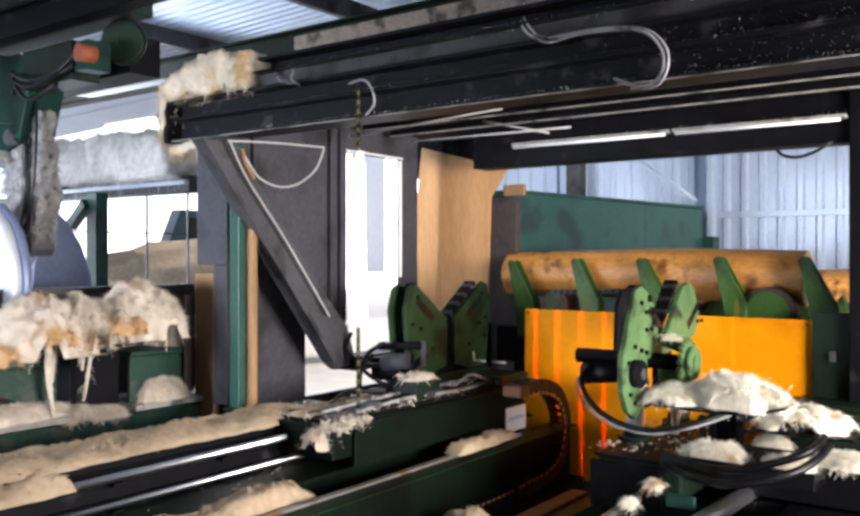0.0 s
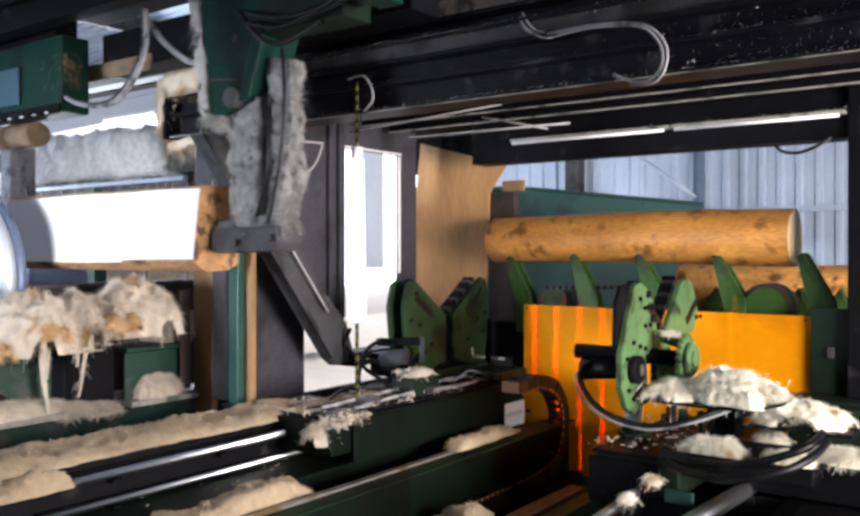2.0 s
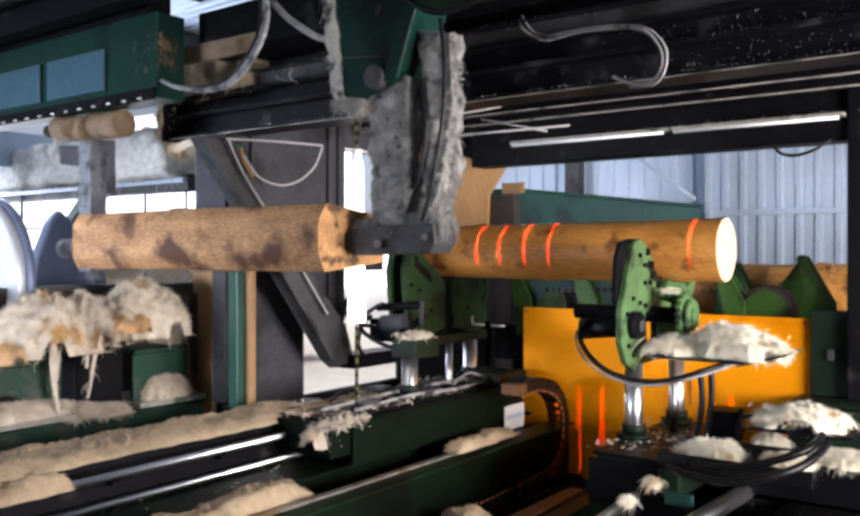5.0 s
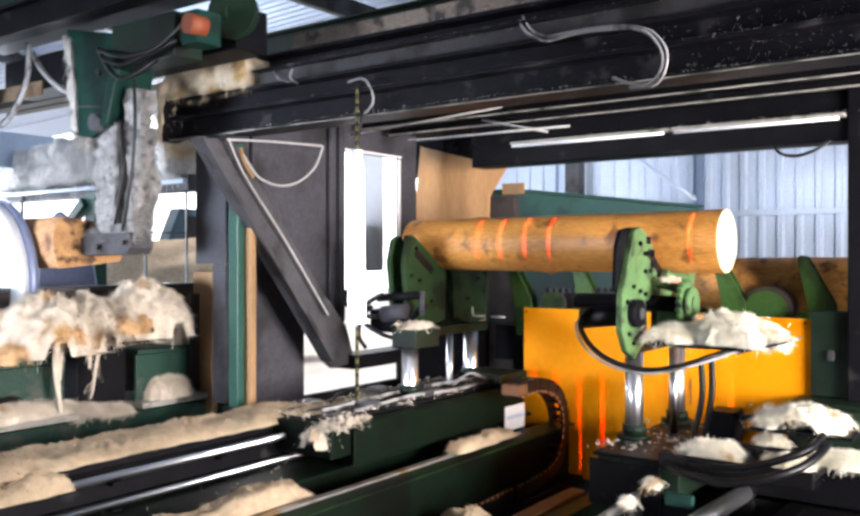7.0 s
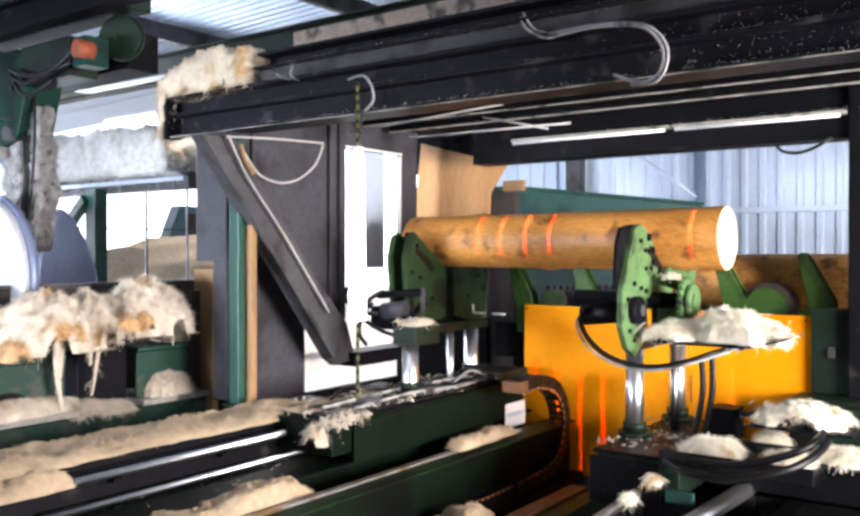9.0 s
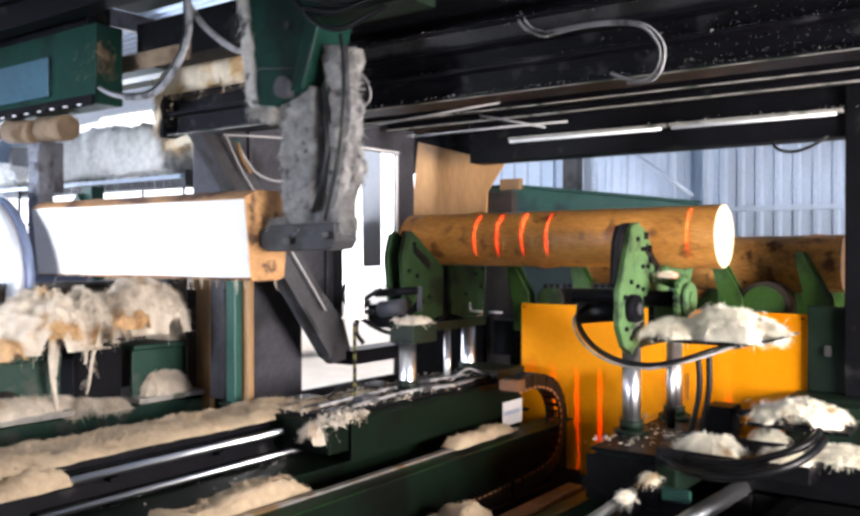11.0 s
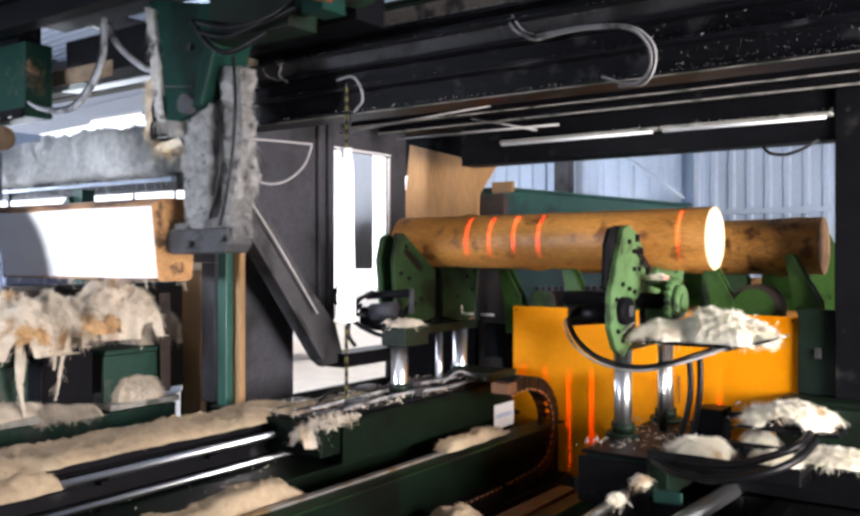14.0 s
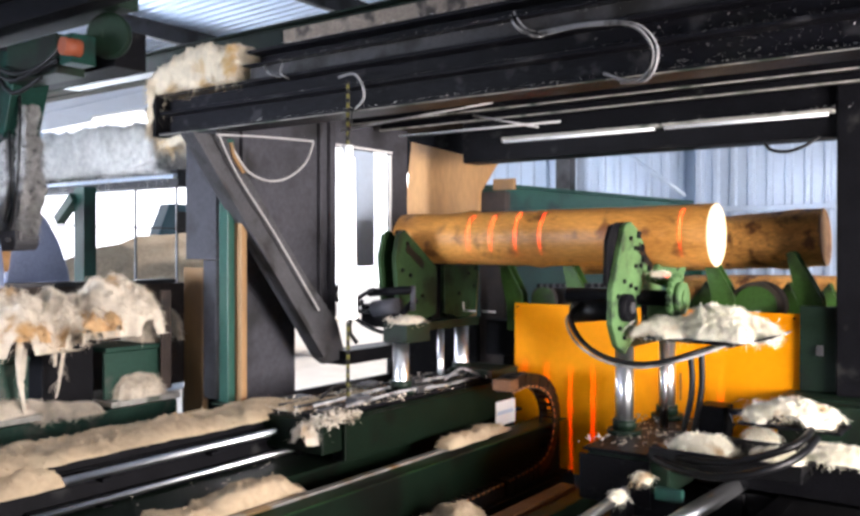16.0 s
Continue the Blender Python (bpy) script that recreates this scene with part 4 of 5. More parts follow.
m = Matrix.Translation((A.x, A.y, 0)) @ Matrix.Rotation(ang, 4, "Z")
Lh, top = Vector((d.x, d.y)).length, (A.z + B.z) / 2
k = .63
boxpart("panel", BLUEGREEN, housing, (0, Lh * k - .01, 0, 1.0, .4, top), m=m)
boxpart("panel", BLUEGREEN, housing, (Lh * k, Lh, .004, 1.0, .4, top - .005), m=m)
boxpart("cap_strip", BLUEGREEN, housing, (-.02, Lh + .02, -.02, 1.02, top + .002, top + .03), m=m)
boxpart("side_box", BLUEGREEN, housing, (Lh + .03, Lh + .2, -.12, .3, .4, 2.15), m=m)
boxpart("plinth", GRIME, housing, (.05, Lh - .05, .05, .95, 0, .39), m=m)

# ---- log deck ----
deck = thing("log_deck", "green steel log deck with chain sprockets", "log deck")
boxpart("front_beam", GRIME, deck, (-4.0, -1.15, 6.42, 6.6, 1.0, 1.3))
boxpart("rear_beam", GRIME, deck, (-3.85, -1.15, 7.6, 7.8, 1.0, 1.3))
for x in (-3.78, -2.7, -1.25):
    for y in (6.5, 7.7):
        boxpart("deck_leg", GRIME, deck, (x - .06, x + .06, y - .06, y + .06, 0, .998))
for x, r in ((-3.42, .1), (-2.74, .08), (-1.71, .15)):
    disc = rodpart("roller", GREEN, deck, (x, 6.38, 1.5), (x, 6.62, 1.5), r, n=30)
    rodpart("rim", BROWNSHEET, disc, (x, 6.40, 1.5), (x, 6.6, 1.5), r * 1.22, n=30)
    boxpart("bearing_stand", GRIME, deck, (x - .06, x + .06, 6.45, 6.57, 1.302, 1.5 - r * 1.2))
for a, b in (((-3.48, 6.42, 1.59), (-2.79, 6.42, 1.61)),):
    n = 24
    for i in range(n):
        p = Vector(a).lerp(Vector(b), (i + .5) / n) + Vector((0, 0, .02))
        boxpart("chain_link", GREYSTEEL if i % 2 else GRIME, deck, (p.x - .017, p.x + .017, p.y - .03, p.y + .03, p.z - .018, p.z + .018), bevel=0)
def wedge(name, x, y, z, pts, label, group):
    """Two-cheeked pointed steel plate; its origin is at the tip."""
    a = thing(name, label, "stop arm", group, (x, y, z))
    for y0 in (-.05, .05):
        bm = bmesh.new()
        prism(bm, pts, "y", y0 - .012, y0 + .012)
        part("cheek", bm, GREEN, a, bevel=.005)
    lo = min(v for u, v in pts)
    mid = sum(u for u, v in pts if v < lo * .6) / max(1, len([1 for u, v in pts if v < lo * .6]))
    boxpart("spacer", DARKGREEN, a, (mid - .05, mid + .05, -.036, .036, lo + .02, lo * .45))
    rodpart("pin", GREEN, a, (mid, -.075, lo * .8), (mid, .075, lo * .8), .022)
    return a


BLADE = [(0, 0), (.025, .025), (.06, .015), (.24, -.31), (.25, -.62), (.1, -.62), (.09, -.4)]
for px, pz in ((-3.84, 1.85), (-3.24, 1.87), (-2.68, 1.87), (-2.08, 1.88), (-1.49, 1.88)):
    wedge("stop_arm", px, 6.4, pz, BLADE, "green steel slanting log stop arm", "log stop arms")
KICK = [(0, 0), (.17, -.38), (.17, -.62), (-.19, -.62), (-.18, -.25)]
kickers = [wedge("log_kicker", px, 7.0, 1.62, KICK, "green pointed steel log kicker", "log kickers") for px in (-2.69, -2.075, -1.613)]
kickers += [wedge("log_kicker", px, 7.5, 1.6, KICK, "dark green pointed rear log kicker", "log kickers") for px in (-3.02, -2.4, -1.42)]

# logs
def log_thing(name, length, r0, r1, seed, label, knots=9, skin=LOG, end=LOGEND, note="freshly sawn pale end"):
    """A debarked log along x, with flat sawn ends and growth rings."""
    lg = thing(name, label, "log", "logs")
    rnd = random.Random(seed)
    bm, rings, n, seg = bmesh.new(), [], 44, 60
    off = Vector((seed * 5.1, seed * 2.7, 0))
    bend = rnd.uniform(-.02, .02)
    kn = [(rnd.uniform(-.45, .45) * length, rnd.uniform(0, 6.28), rnd.uniform(.008, .02)) for _ in range(knots)]
    for i in range(seg + 1):
        x = -length / 2 + length * i / seg
        r = r0 + (r1 - r0) * i / seg
        ring = []
        for k in range(n):
            a = 2 * math.pi * k / n
            q = r * (1 + .035 * noise.noise(Vector((x * 1.2, math.cos(a), math.sin(a))) + off) + .012 * noise.noise(Vector((x * 5, 3 * math.cos(a), 3 * math.sin(a))) + off))
            for kx, ka, kh in kn:
                da = math.atan2(math.sin(a - ka), math.cos(a - ka)) * r
                q += kh * math.exp(-((x - kx) ** 2 + da * da) / .0032)
            ring.append(bm.verts.new((x, q * math.cos(a), bend * (x * x - .5) + q * math.sin(a))))
        rings.append(ring)
    for p, q in zip(rings, rings[1:]):
        for k in range(n):
            bm.faces.new((p[k], p[(k + 1) % n], q[(k + 1) % n], q[k])).smooth = True
    bmesh.ops.recalc_face_normals(bm, faces=bm.faces)
    part("stem", bm, skin, lg)
    for ring_x, r in ((-length / 2, r0), (length / 2, r1)):
        s = 1 if ring_x > 0 else -1
        bm = bmesh.new()
        rod(bm, (ring_x - s * .01, 0, bend * (ring_x ** 2 - .5)), (ring_x + s * .004, 0, bend * (ring_x ** 2 - .5)), r * .985, 44)
        part("sawn_end", bm, end, lg, note)
    return lg


log_a = log_thing("log", 2.5, .195, .207, 1, "smooth orange-brown debarked log with pale sawn ends")
log_b = log_thing("log", 2.0, .2, .21, 2, "rough orange-brown debarked log on the deck", 16, LOGROUGH, OLDEND, "weathered brown sawn end")
log_c = log_thing("log", 2.6, .19, .2, 3, "brown debarked log waiting behind the stops", 9, LOGROUGH, OLDEND, "weathered brown sawn end")

# ---- laser marks: red light through a plate of narrow slits, from above the beam's foot ----
def laser(x, offsets):
    """A line laser that throws one line across the log at x."""
    lz = thing("laser_box", "small black line laser with a slotted plate", "laser", "line lasers")
    boxpart("case", RUBBER, lz, (x - .04, x + .04, 4.36, 4.425, 2.87, 2.92))
    boxpart("bracket", GREYSTEEL, lz, (x - .01, x + .01, 4.3, 4.36, 2.885, 2.905))
    m = look((x, 4.44, 2.895), (x, 5.44, 1.86))
    cuts = [-.06] + [v for o in offsets for v in (o / 12 - .0007, o / 12 + .0007)] + [.06]
    for a, b in zip(cuts[::2], cuts[1::2]):
        boxpart("slit_plate", RUBBER, lz, (a, b, -.028, .028, -.1008, -.1), bevel=0, m=m)
    d = bpy.data.lights.new("laser_line", "SPOT")
    d.energy, d.color, d.spot_size, d.spot_blend, d.shadow_soft_size = 850, (1, .075, .045), radians(23), 0, 0
    new("laser_line", d).matrix_world = m


L0 = [-3.52, -3.32, -3.11, -2.91]
for x in L0:
    laser(x, [0])
laser(-1.91, [0])


# ---- band saw unit, which slides to set the cut ----
saw = thing("band_saw", "dark green band saw base buried in wood dust", "band saw")
SX = -5.2
def arch(bm, x0, x1, y0, y1, z0, z1, r):
    """Plate in y and z with a rounded opening at its foot."""
    ym = (y0 + y1) / 2
    pts = [(y0, z0), (y0, z1), (y1, z1), (y1, z0), (ym + r, z0)] + [(ym + r * math.cos(a), z0 + r * 1.1 * math.sin(a)) for a in (math.pi * k / 10 for k in range(1, 10))] + [(ym - r, z0)]
    prism(bm, pts, "x", x0, x1)


boxpart("base_beam", SAWGREEN, saw, (SX - .5, SX + .02, 1.9, 4.15, .5, .82))
for y0, y1 in ((2.3, 3.1), (3.58, 4.15)):
    boxpart("tray", DUSTY, saw, (SX - .5, SX + .06, y0, y1, .835, .875))
    bm = bmesh.new()
    arch(bm, SX - .08, SX - .05, y0 + .02, y1 - .04, .88, 1.2, .14)
    part("bracket", bm, SAWGREEN, saw, bevel=.006)
    boxpart("shelf", SAWGREEN, saw, (SX - .45, SX - .03, y0 + .02, y1 - .04, 1.205, 1.235))
boxpart("pillar", GRIME, saw, (SX - .35, SX - .1, 3.18, 3.55, .83, 1.5))
boxpart("back_sheet", BROWNSHEET, saw, (SX - .75, SX - .7, 2.2, 4.86, .8, 1.64))
boxpart("end_sheet", BROWNSHEET, saw, (SX - .02, SX, 4.03, 4.12, .9, 1.62))
boxpart("back_rail", GREYSTEEL, saw, (SX - .8, SX - .69, 2.2, 4.7, 1.642, 1.675))
wc = (-6.38, 3.15, 1.72)
wheel = rodpart("wheel", POLISHED, saw, (wc[0], 3.04, wc[2]), (wc[0], 3.12, wc[2]), .59, "bright spinning saw wheel", n=64)
rodpart("wheel_rim", BLUESTEEL, wheel, (wc[0], 3.122, wc[2]), (wc[0], 3.18, wc[2]), .61, n=64)
rodpart("wheel_hub", BLUESTEEL, wheel, (wc[0], 2.97, wc[2]), (wc[0], 3.038, wc[2]), .12, n=32)
boxpart("wheel_stand", DARKGREEN, saw, (wc[0] - .15, wc[0] + .15, 3.0, 3.14, .5, wc[2] - .5))
bm = bmesh.new()
g0 = (-7.25, 4.2, 2.34)
prism(bm, [(g0[1] - .3, 1.45), (g0[1] - .26, 1.85), (g0[1] - .12, 2.2), (g0[1] - .02, 2.31), (g0[1] + .1, 2.2), (g0[1] + .22, 2.0), (g0[1] + .31, 1.75), (g0[1] + .36, 1.45)], "x", -7.27, -7.15)
part("blade_guard", bm, BLUESTEEL, saw, "dark blue curved blade guard", bevel=.03)
moved = []
def shaggy_heap(cx, cy, z, rx, ry, h, sd, mat=None):
    bm = bmesh.new()
    heap_mesh(bm, cx, cy, z, rx, ry, h, sd, 44, .16, 7000)
    def spot(r):
        u, v = r.uniform(-.85, .85), r.uniform(-.85, .85)
        k = max(0, 1 - (u * u + v * v) ** .5) ** .55
        return (cx + u * rx, cy + v * ry, z + h * k * .95)
    fibres(bm, 900, spot, .024, .003, sd, 1.0)
    fibres(bm, 35 if z > 1 else 0, lambda r: (cx + rx * .7 + r.gauss(0, .03), cy + r.uniform(-.8, .8) * ry, z + .02 + r.random() * .05), .035, .005, sd + 1, 1.8)
    moved.append(single("dust_heap", bm, mat or SHAVINGS, "shaggy overhanging heap of pale wood dust", "wood dust", "stuff"))


shaggy_heap(SX - .1, 2.93, 1.27, .3, .36, .36, 41)
shaggy_heap(SX - .05, 3.22, 1.3, .24, .17, .33, 42)
shaggy_heap(SX - .12, 3.44, 1.33, .26, .15, .26, 48)
shaggy_heap(SX - .12, 3.68, 1.33, .3, .3, .38, 43)
shaggy_heap(SX - .3, 4.17, 1.236, .2, .22, .22, 44)
for y, z, rx, ry, h, sd in ((2.72, .876, .13, .5, .1, 45), (3.87, .876, .12, .24, .15, 46), (3.21, .825, .15, .17, .08, 47), (3.41, .825, .13, .14, .05, 49)):
    shaggy_heap(SX - .06, y, z, rx, ry, h, sd)
# orange damp dust in the heaps and a few hanging rags
for y, z, ry in ((2.64, 1.25, .09), (2.88, 1.36, .11), (3.03, 1.34, .07), (3.41, 1.38, .12), (3.55, 1.38, .06)):
    bm = bmesh.new()
    heap_mesh(bm, SX + .09, y, z, .1, ry, .1, int(y * 40), 22, .4, 900)
    moved.append(single("damp_dust", bm, ORANGEDUST, "clot of orange damp sawdust in the heap", "wood dust", "stuff"))
for y, L, w, lean in ((2.92, .42, .026, .05), (2.98, .2, .02, -.02), (3.17, .14, .022, 0), (3.25, .34, .016, -.07)):
    bm = bmesh.new()
    rnd = random.Random(int(y * 100))
    rings = []
    for i in range(17):
        t = i / 16
        c = Vector((SX + .1 - .06 * t, y + lean * t + .012 * math.sin(5 * t + y), 1.36 - (L + .06) * t))
        r = w * (1 - .55 * t) * (1 + .3 * noise.noise(Vector((y * 9, t * 6, 0))))
        rings.append([bm.verts.new(c + Vector((.5 * r * math.cos(q), r * math.sin(q), 0))) for q in (2 * math.pi * k / 9 for k in range(9))])
    for A0, B0 in zip(rings, rings[1:]):
        for k in range(9):
            bm.faces.new((A0[k], A0[(k + 1) % 9], B0[(k + 1) % 9], B0[k])).smooth = True
    bm.faces.new(rings[0]), bm.faces.new(rings[-1][::-1])
    fibres(bm, 60, lambda r: Vector((SX + .1 - .06 * (q0 := r.random()), y + lean * q0 + r.gauss(0, .01), 1.36 - L * q0)), .03, .0025, int(y * 77), 1.6)
    moved.append(single("dust_rag", bm, SHAVINGS, "ragged strip of dust hanging from the heap", "wood dust", "stuff"))

# static frame behind the saw
frame_w = thing("steel_portal", "blue-green steel portal behind the saw", "portal")
p = (-7.95, 5.0, 1.69)
boxpart("upright", BLUEGREEN, frame_w, (p[0] - .09, p[0] + .09, 5.0, 5.14, 0, 2.55))
m = Matrix.Translation((-8.09, 5.0, 2.39)) @ Matrix.Rotation(radians(-38), 4, "Y")
boxpart("knee", BLUEGREEN, frame_w, (-.28, .1, -.05, .05, -.05, .05), m=m)
dustrail = thing("dust_rail", "grey steel channel under a thick shaggy dust roll", "rail")
z = 2.62
boxpart("channel", GREYSTEEL, dustrail, (-14, -6.67, 5.22, 5.42, z - .1, z + .06), bevel=.012)
boxpart("lip", CLAD, dustrail, (-14, -6.67, 5.16, 5.215, z - .03, z + .01))
bm = bmesh.new()
xa, xb = -9.95, -6.81
caked_mesh(bm, [(xa, z + .05), (xa + .1, z + .3), (xa + .5, z + .46), (xa + 1.0, z + .5), (xb - .9, z + .52), (xb - .3, z + .5), (xb - .05, z + .35), (xb, z + .05)], 5.08, 5.46, 12, .05, 9000, .07, 4)
single("shaggy_dust", bm, GREYFUZZ, "thick roll of shaggy grey-white wood dust", "dust", "stuff")
lampw = thing("tube_lamp", "white fluorescent batten under the far roof", "lamp", "tube lamps")
a, b = (-11.56, 7.5, 3.87), (-10.3, 7.5, 3.83)
boxpart("batten", WHITE, lampw, (a[0], b[0], 7.5, 7.58, a[2], a[2] + .05))
boxpart("tube", TUBE, lampw, (a[0] + .04, b[0] - .04, 7.47, 7.495, a[2] - .05, a[2] + .0))

# ---- overhead carriage that travels along the runway ----
car = thing("saw_carriage", "dark green overhead carriage with dust-caked grip arms", "carriage")
def slab(name, pts, y0, y1, mat, parent, label="", bevel=.008):
    bm = bmesh.new()
    prism(bm, pts, "y", y0, y1)
    return part(name, bm, mat, parent, label, bevel=bevel)


def caked(name, pts, y0, y1, parent, seed, label="", amount=.03, mat=None):
    """A member caked with dust: finely cut, lumpy and hairy."""
    bm = bmesh.new()
    prism(bm, pts, "y", y0, y1)
    bmesh.ops.subdivide_edges(bm, edges=bm.edges[:], cuts=3, use_grid_fill=True)
    bmesh.ops.triangulate(bm, faces=bm.faces)
    bmesh.ops.subdivide_edges(bm, edges=bm.edges[:], cuts=2, use_grid_fill=True)
    bm.normal_update()
    co = [v.co.copy() for v in bm.verts]
    for v in bm.verts:
        v.co += v.normal * amount * 1.25 * (noise.noise(v.co * 9 + Vector((seed, 0, 0))) + .7 * noise.noise(v.co * 28) + .3 * noise.noise(v.co * 70))
    fibres(bm, 2400, lambda r: co[r.randrange(len(co))], .035, .003, seed, 1.2)
    ob = part(name, bm, mat or GREYFUZZ, parent, label)
    return ob


hanger = slab("hanger", [(-3.26, 3.53), (-2.53, 3.38), (-2.75, 2.8), (-2.98, 2.72), (-3.13, 2.74)], 3.45, 3.72, TEAL, car)
slab("hanger_flange", [(-2.61, 3.39), (-2.51, 3.37), (-2.72, 2.8), (-2.81, 2.79)], 3.42, 3.448, TEAL, hanger)
slab("hanger_edge", [(-3.09, 2.96), (-2.82, 2.93), (-2.82, 2.92), (-3.09, 2.95)], 3.435, 3.449, GREYSTEEL, hanger)
caked("hanger_dust", [(-3.26, 3.47), (-3.19, 3.45), (-3.09, 2.74), (-2.96, 2.72), (-2.97, 2.7), (-3.16, 2.73)], 3.43, 3.5, car, 21, "pale dust crust on the hanger edge", .015, SHAGGYGREY)
rodpart("pivot_pin", GREYSTEEL, car, (-2.86, 3.4, 2.82), (-2.86, 3.75, 2.82), .06)
for px, pz in ((-2.85, 3.17),):
    rodpart("bolt", GREYSTEEL, hanger, (px, 3.43, pz), (px, 3.449, pz), .022, n=10)
grip = []
grip.append(caked("grip_arm", [(-2.98, 2.77), (-2.71, 2.82), (-2.72, 2.41), (-2.73, 2.06), (-2.95, 2.07), (-2.94, 2.43)], 3.5, 3.64, car, 3, "grey dust-caked grip arm", .03, ARMDUST))
grip.append(caked("link_arm", [(-2.66, 3.05), (-2.46, 3.0), (-2.44, 2.65), (-2.5, 2.32), (-2.59, 2.07), (-2.65, 2.07), (-2.59, 2.35), (-2.57, 2.69)], 3.52, 3.62, car, 5, "pale dust-caked link arm", .03, ARMDUST))
grip.append(caked("link_arm", [(-2.73, 2.8), (-2.56, 2.79), (-2.5, 2.35), (-2.6, 2.1), (-2.75, 2.09), (-2.71, 2.36)], 3.63, 3.7, car, 6, "", .02, ARMDUST))
foot = slab("grip_foot", [(-3.02, 2.05), (-2.52, 2.06), (-2.51, 1.96), (-2.55, 1.91), (-3.04, 1.9), (-3.14, 1.94), (-3.14, 2.01)], 3.47, 3.66, GREYSTEEL, car)
grip.append(foot)
caked("foot_dust", [(-3.04, 2.09), (-2.52, 2.13), (-2.5, 2.04), (-3.04, 2.04)], 3.5, 3.64, foot, 9, "", .02, ARMDUST)
hosepart("dark_hose", RUBBER, grip[0], [(-2.5, 3.5, 3.08), (-2.46, 3.48, 2.83), (-2.47, 3.47, 2.53), (-2.53, 3.47, 2.26), (-2.6, 3.48, 2.07)], .011)
hosepart("dark_hose", RUBBER, grip[0], [(-2.6, 3.47, 2.82), (-2.55, 3.45, 2.53), (-2.6, 3.46, 2.29), (-2.69, 3.48, 2.12)], .01)
rodpart("clamp_bolt", GREYSTEEL, foot, (-2.88, 3.46, 1.96), (-2.84, 3.42, 1.96), .022, n=8)
rodpart("clamp_bolt", GREYSTEEL, foot, (-2.57, 3.46, 1.99), (-2.54, 3.42, 1.99), .018, n=8)
rodpart("dog_spike", GREYSTEEL, foot, (-3.09, 3.56, 1.97), (-3.24, 3.56, 1.97), .05, r2=.02)
# rear arm
caked("rear_arm", [(-5.69, 2.74), (-5.54, 2.72), (-5.55, 1.79), (-5.69, 1.79)], 3.5, 3.62, car, 12, "blue-grey steel rear arm", .004, REARSTEEL)
slab("rear_post", [(-5.75, 2.76), (-5.6, 2.74), (-5.6, 2.35), (-5.75, 2.35)], 3.64, 3.74, REARSTEEL, car)
rodpart("rear_roller", TANDUST, car, (-5.94, 3.5, 2.83), (-5.56, 3.5, 2.8), .09, n=20)
rodpart("rear_roller", TANDUST, car, (-5.59, 3.55, 2.82), (-5.22, 3.55, 2.81), .095, n=20)
rodpart("rear_pin", GRIME, car, (-6.08, 3.5, 2.82), (-5.94, 3.5, 2.81), .05)
rodpart("rear_joint", GREYFUZZ, car, (-5.98, 3.56, 1.95), (-5.78, 3.56, 1.95), .07, n=16)
slab("rear_block", [(-5.96, 2.71), (-5.69, 2.69), (-5.69, 2.54), (-5.94, 2.57)], 3.5, 3.7, GREYSTEEL, car)
# main girder
zb = 2.91
xe = -4.65
cgirder = boxpart("girder", TEAL, car, (-8.6, xe, 3.4, 3.62, zb, zb + .55), bevel=.012)
boxpart("girder_cap", GRIME, cgirder, (-8.6, xe - .12, 3.42, 3.6, zb + .553, zb + .95))
boxpart("girder_lip", GRIME, cgirder, (-8.6, xe, 3.37, 3.395, zb - .015, zb + .06))
for i in range(46):
    x = xe - .03 - i * .085
    boxpart("rack_tooth", WHITE if i % 2 else GRIME, cgirder, (x - .03, x, 3.355, 3.368, zb - .008, zb + .002), bevel=0)
# The plates' blue colour holds a blurred reflection.
for a, b in (((-1.25), (-.55)), ((-2.2), (-1.35)), ((-3.3), (-2.4))):
    boxpart("cover_plate", PLATEBLUE, cgirder, (xe + a, xe + b, 3.375, 3.396, zb + .1, zb + .38), bevel=.006)
boxpart("cross_frame", GRIME, car, (xe + .01, -1.75, 3.72, 3.98, zb + .32, zb + .6))
boxpart("top_frame", DARKGREEN, car, (-4.6, -1.45, 3.4, 3.7, 3.59 - .02, 3.59 + .3))
boxpart("timber_bumper", TANDUST, car, (-4.98, -4.03, 3.7, 3.715, 3.18, 3.3))
caked("dust_lump", [(-4.91, 3.36), (-4.66, 3.35), (-4.65, 3.14), (-4.91, 3.12)], 3.42, 3.55, car, 15, "", .03, TANDUST)
for k in (0, .035, .07):
    hosepart("hose", CABLE if k else RUBBER, car, [Vector(q) + Vector((k, -k * .3, -k * .4)) for q in ((-3.7, 3.4, 3.48), (-3.63, 3.35, 3.23), (-3.7, 3.32, 3.04), (-3.89, 3.32, 2.91), (-4.14, 3.34, 2.9), (-4.42, 3.38, 2.95), (-4.64, 3.42, 3.02))], .014)
hosepart("hose", CABLE, car, [(-3.7, 3.44, 3.42), (-3.52, 3.42, 3.25), (-3.31, 3.42, 3.11), (-3.21, 3.44, 3.07)], .02)
# front drum and warning lamp
dz = 3.41
drum = rodpart("drum", DARKGREEN, car, (-1.66, 3.62, dz), (-1.63, 3.57, dz), .15, n=40)
rodpart("drum_rim", DARKGREEN, drum, (-1.655, 3.61, dz), (-1.645, 3.594, dz), .162, n=40)
rodpart("drum_hub", DARKGREEN, car, (-2.1, 3.64, dz), (-1.65, 3.61, dz), .065)
bx, bz = -5.31 + 3.67, 3.27
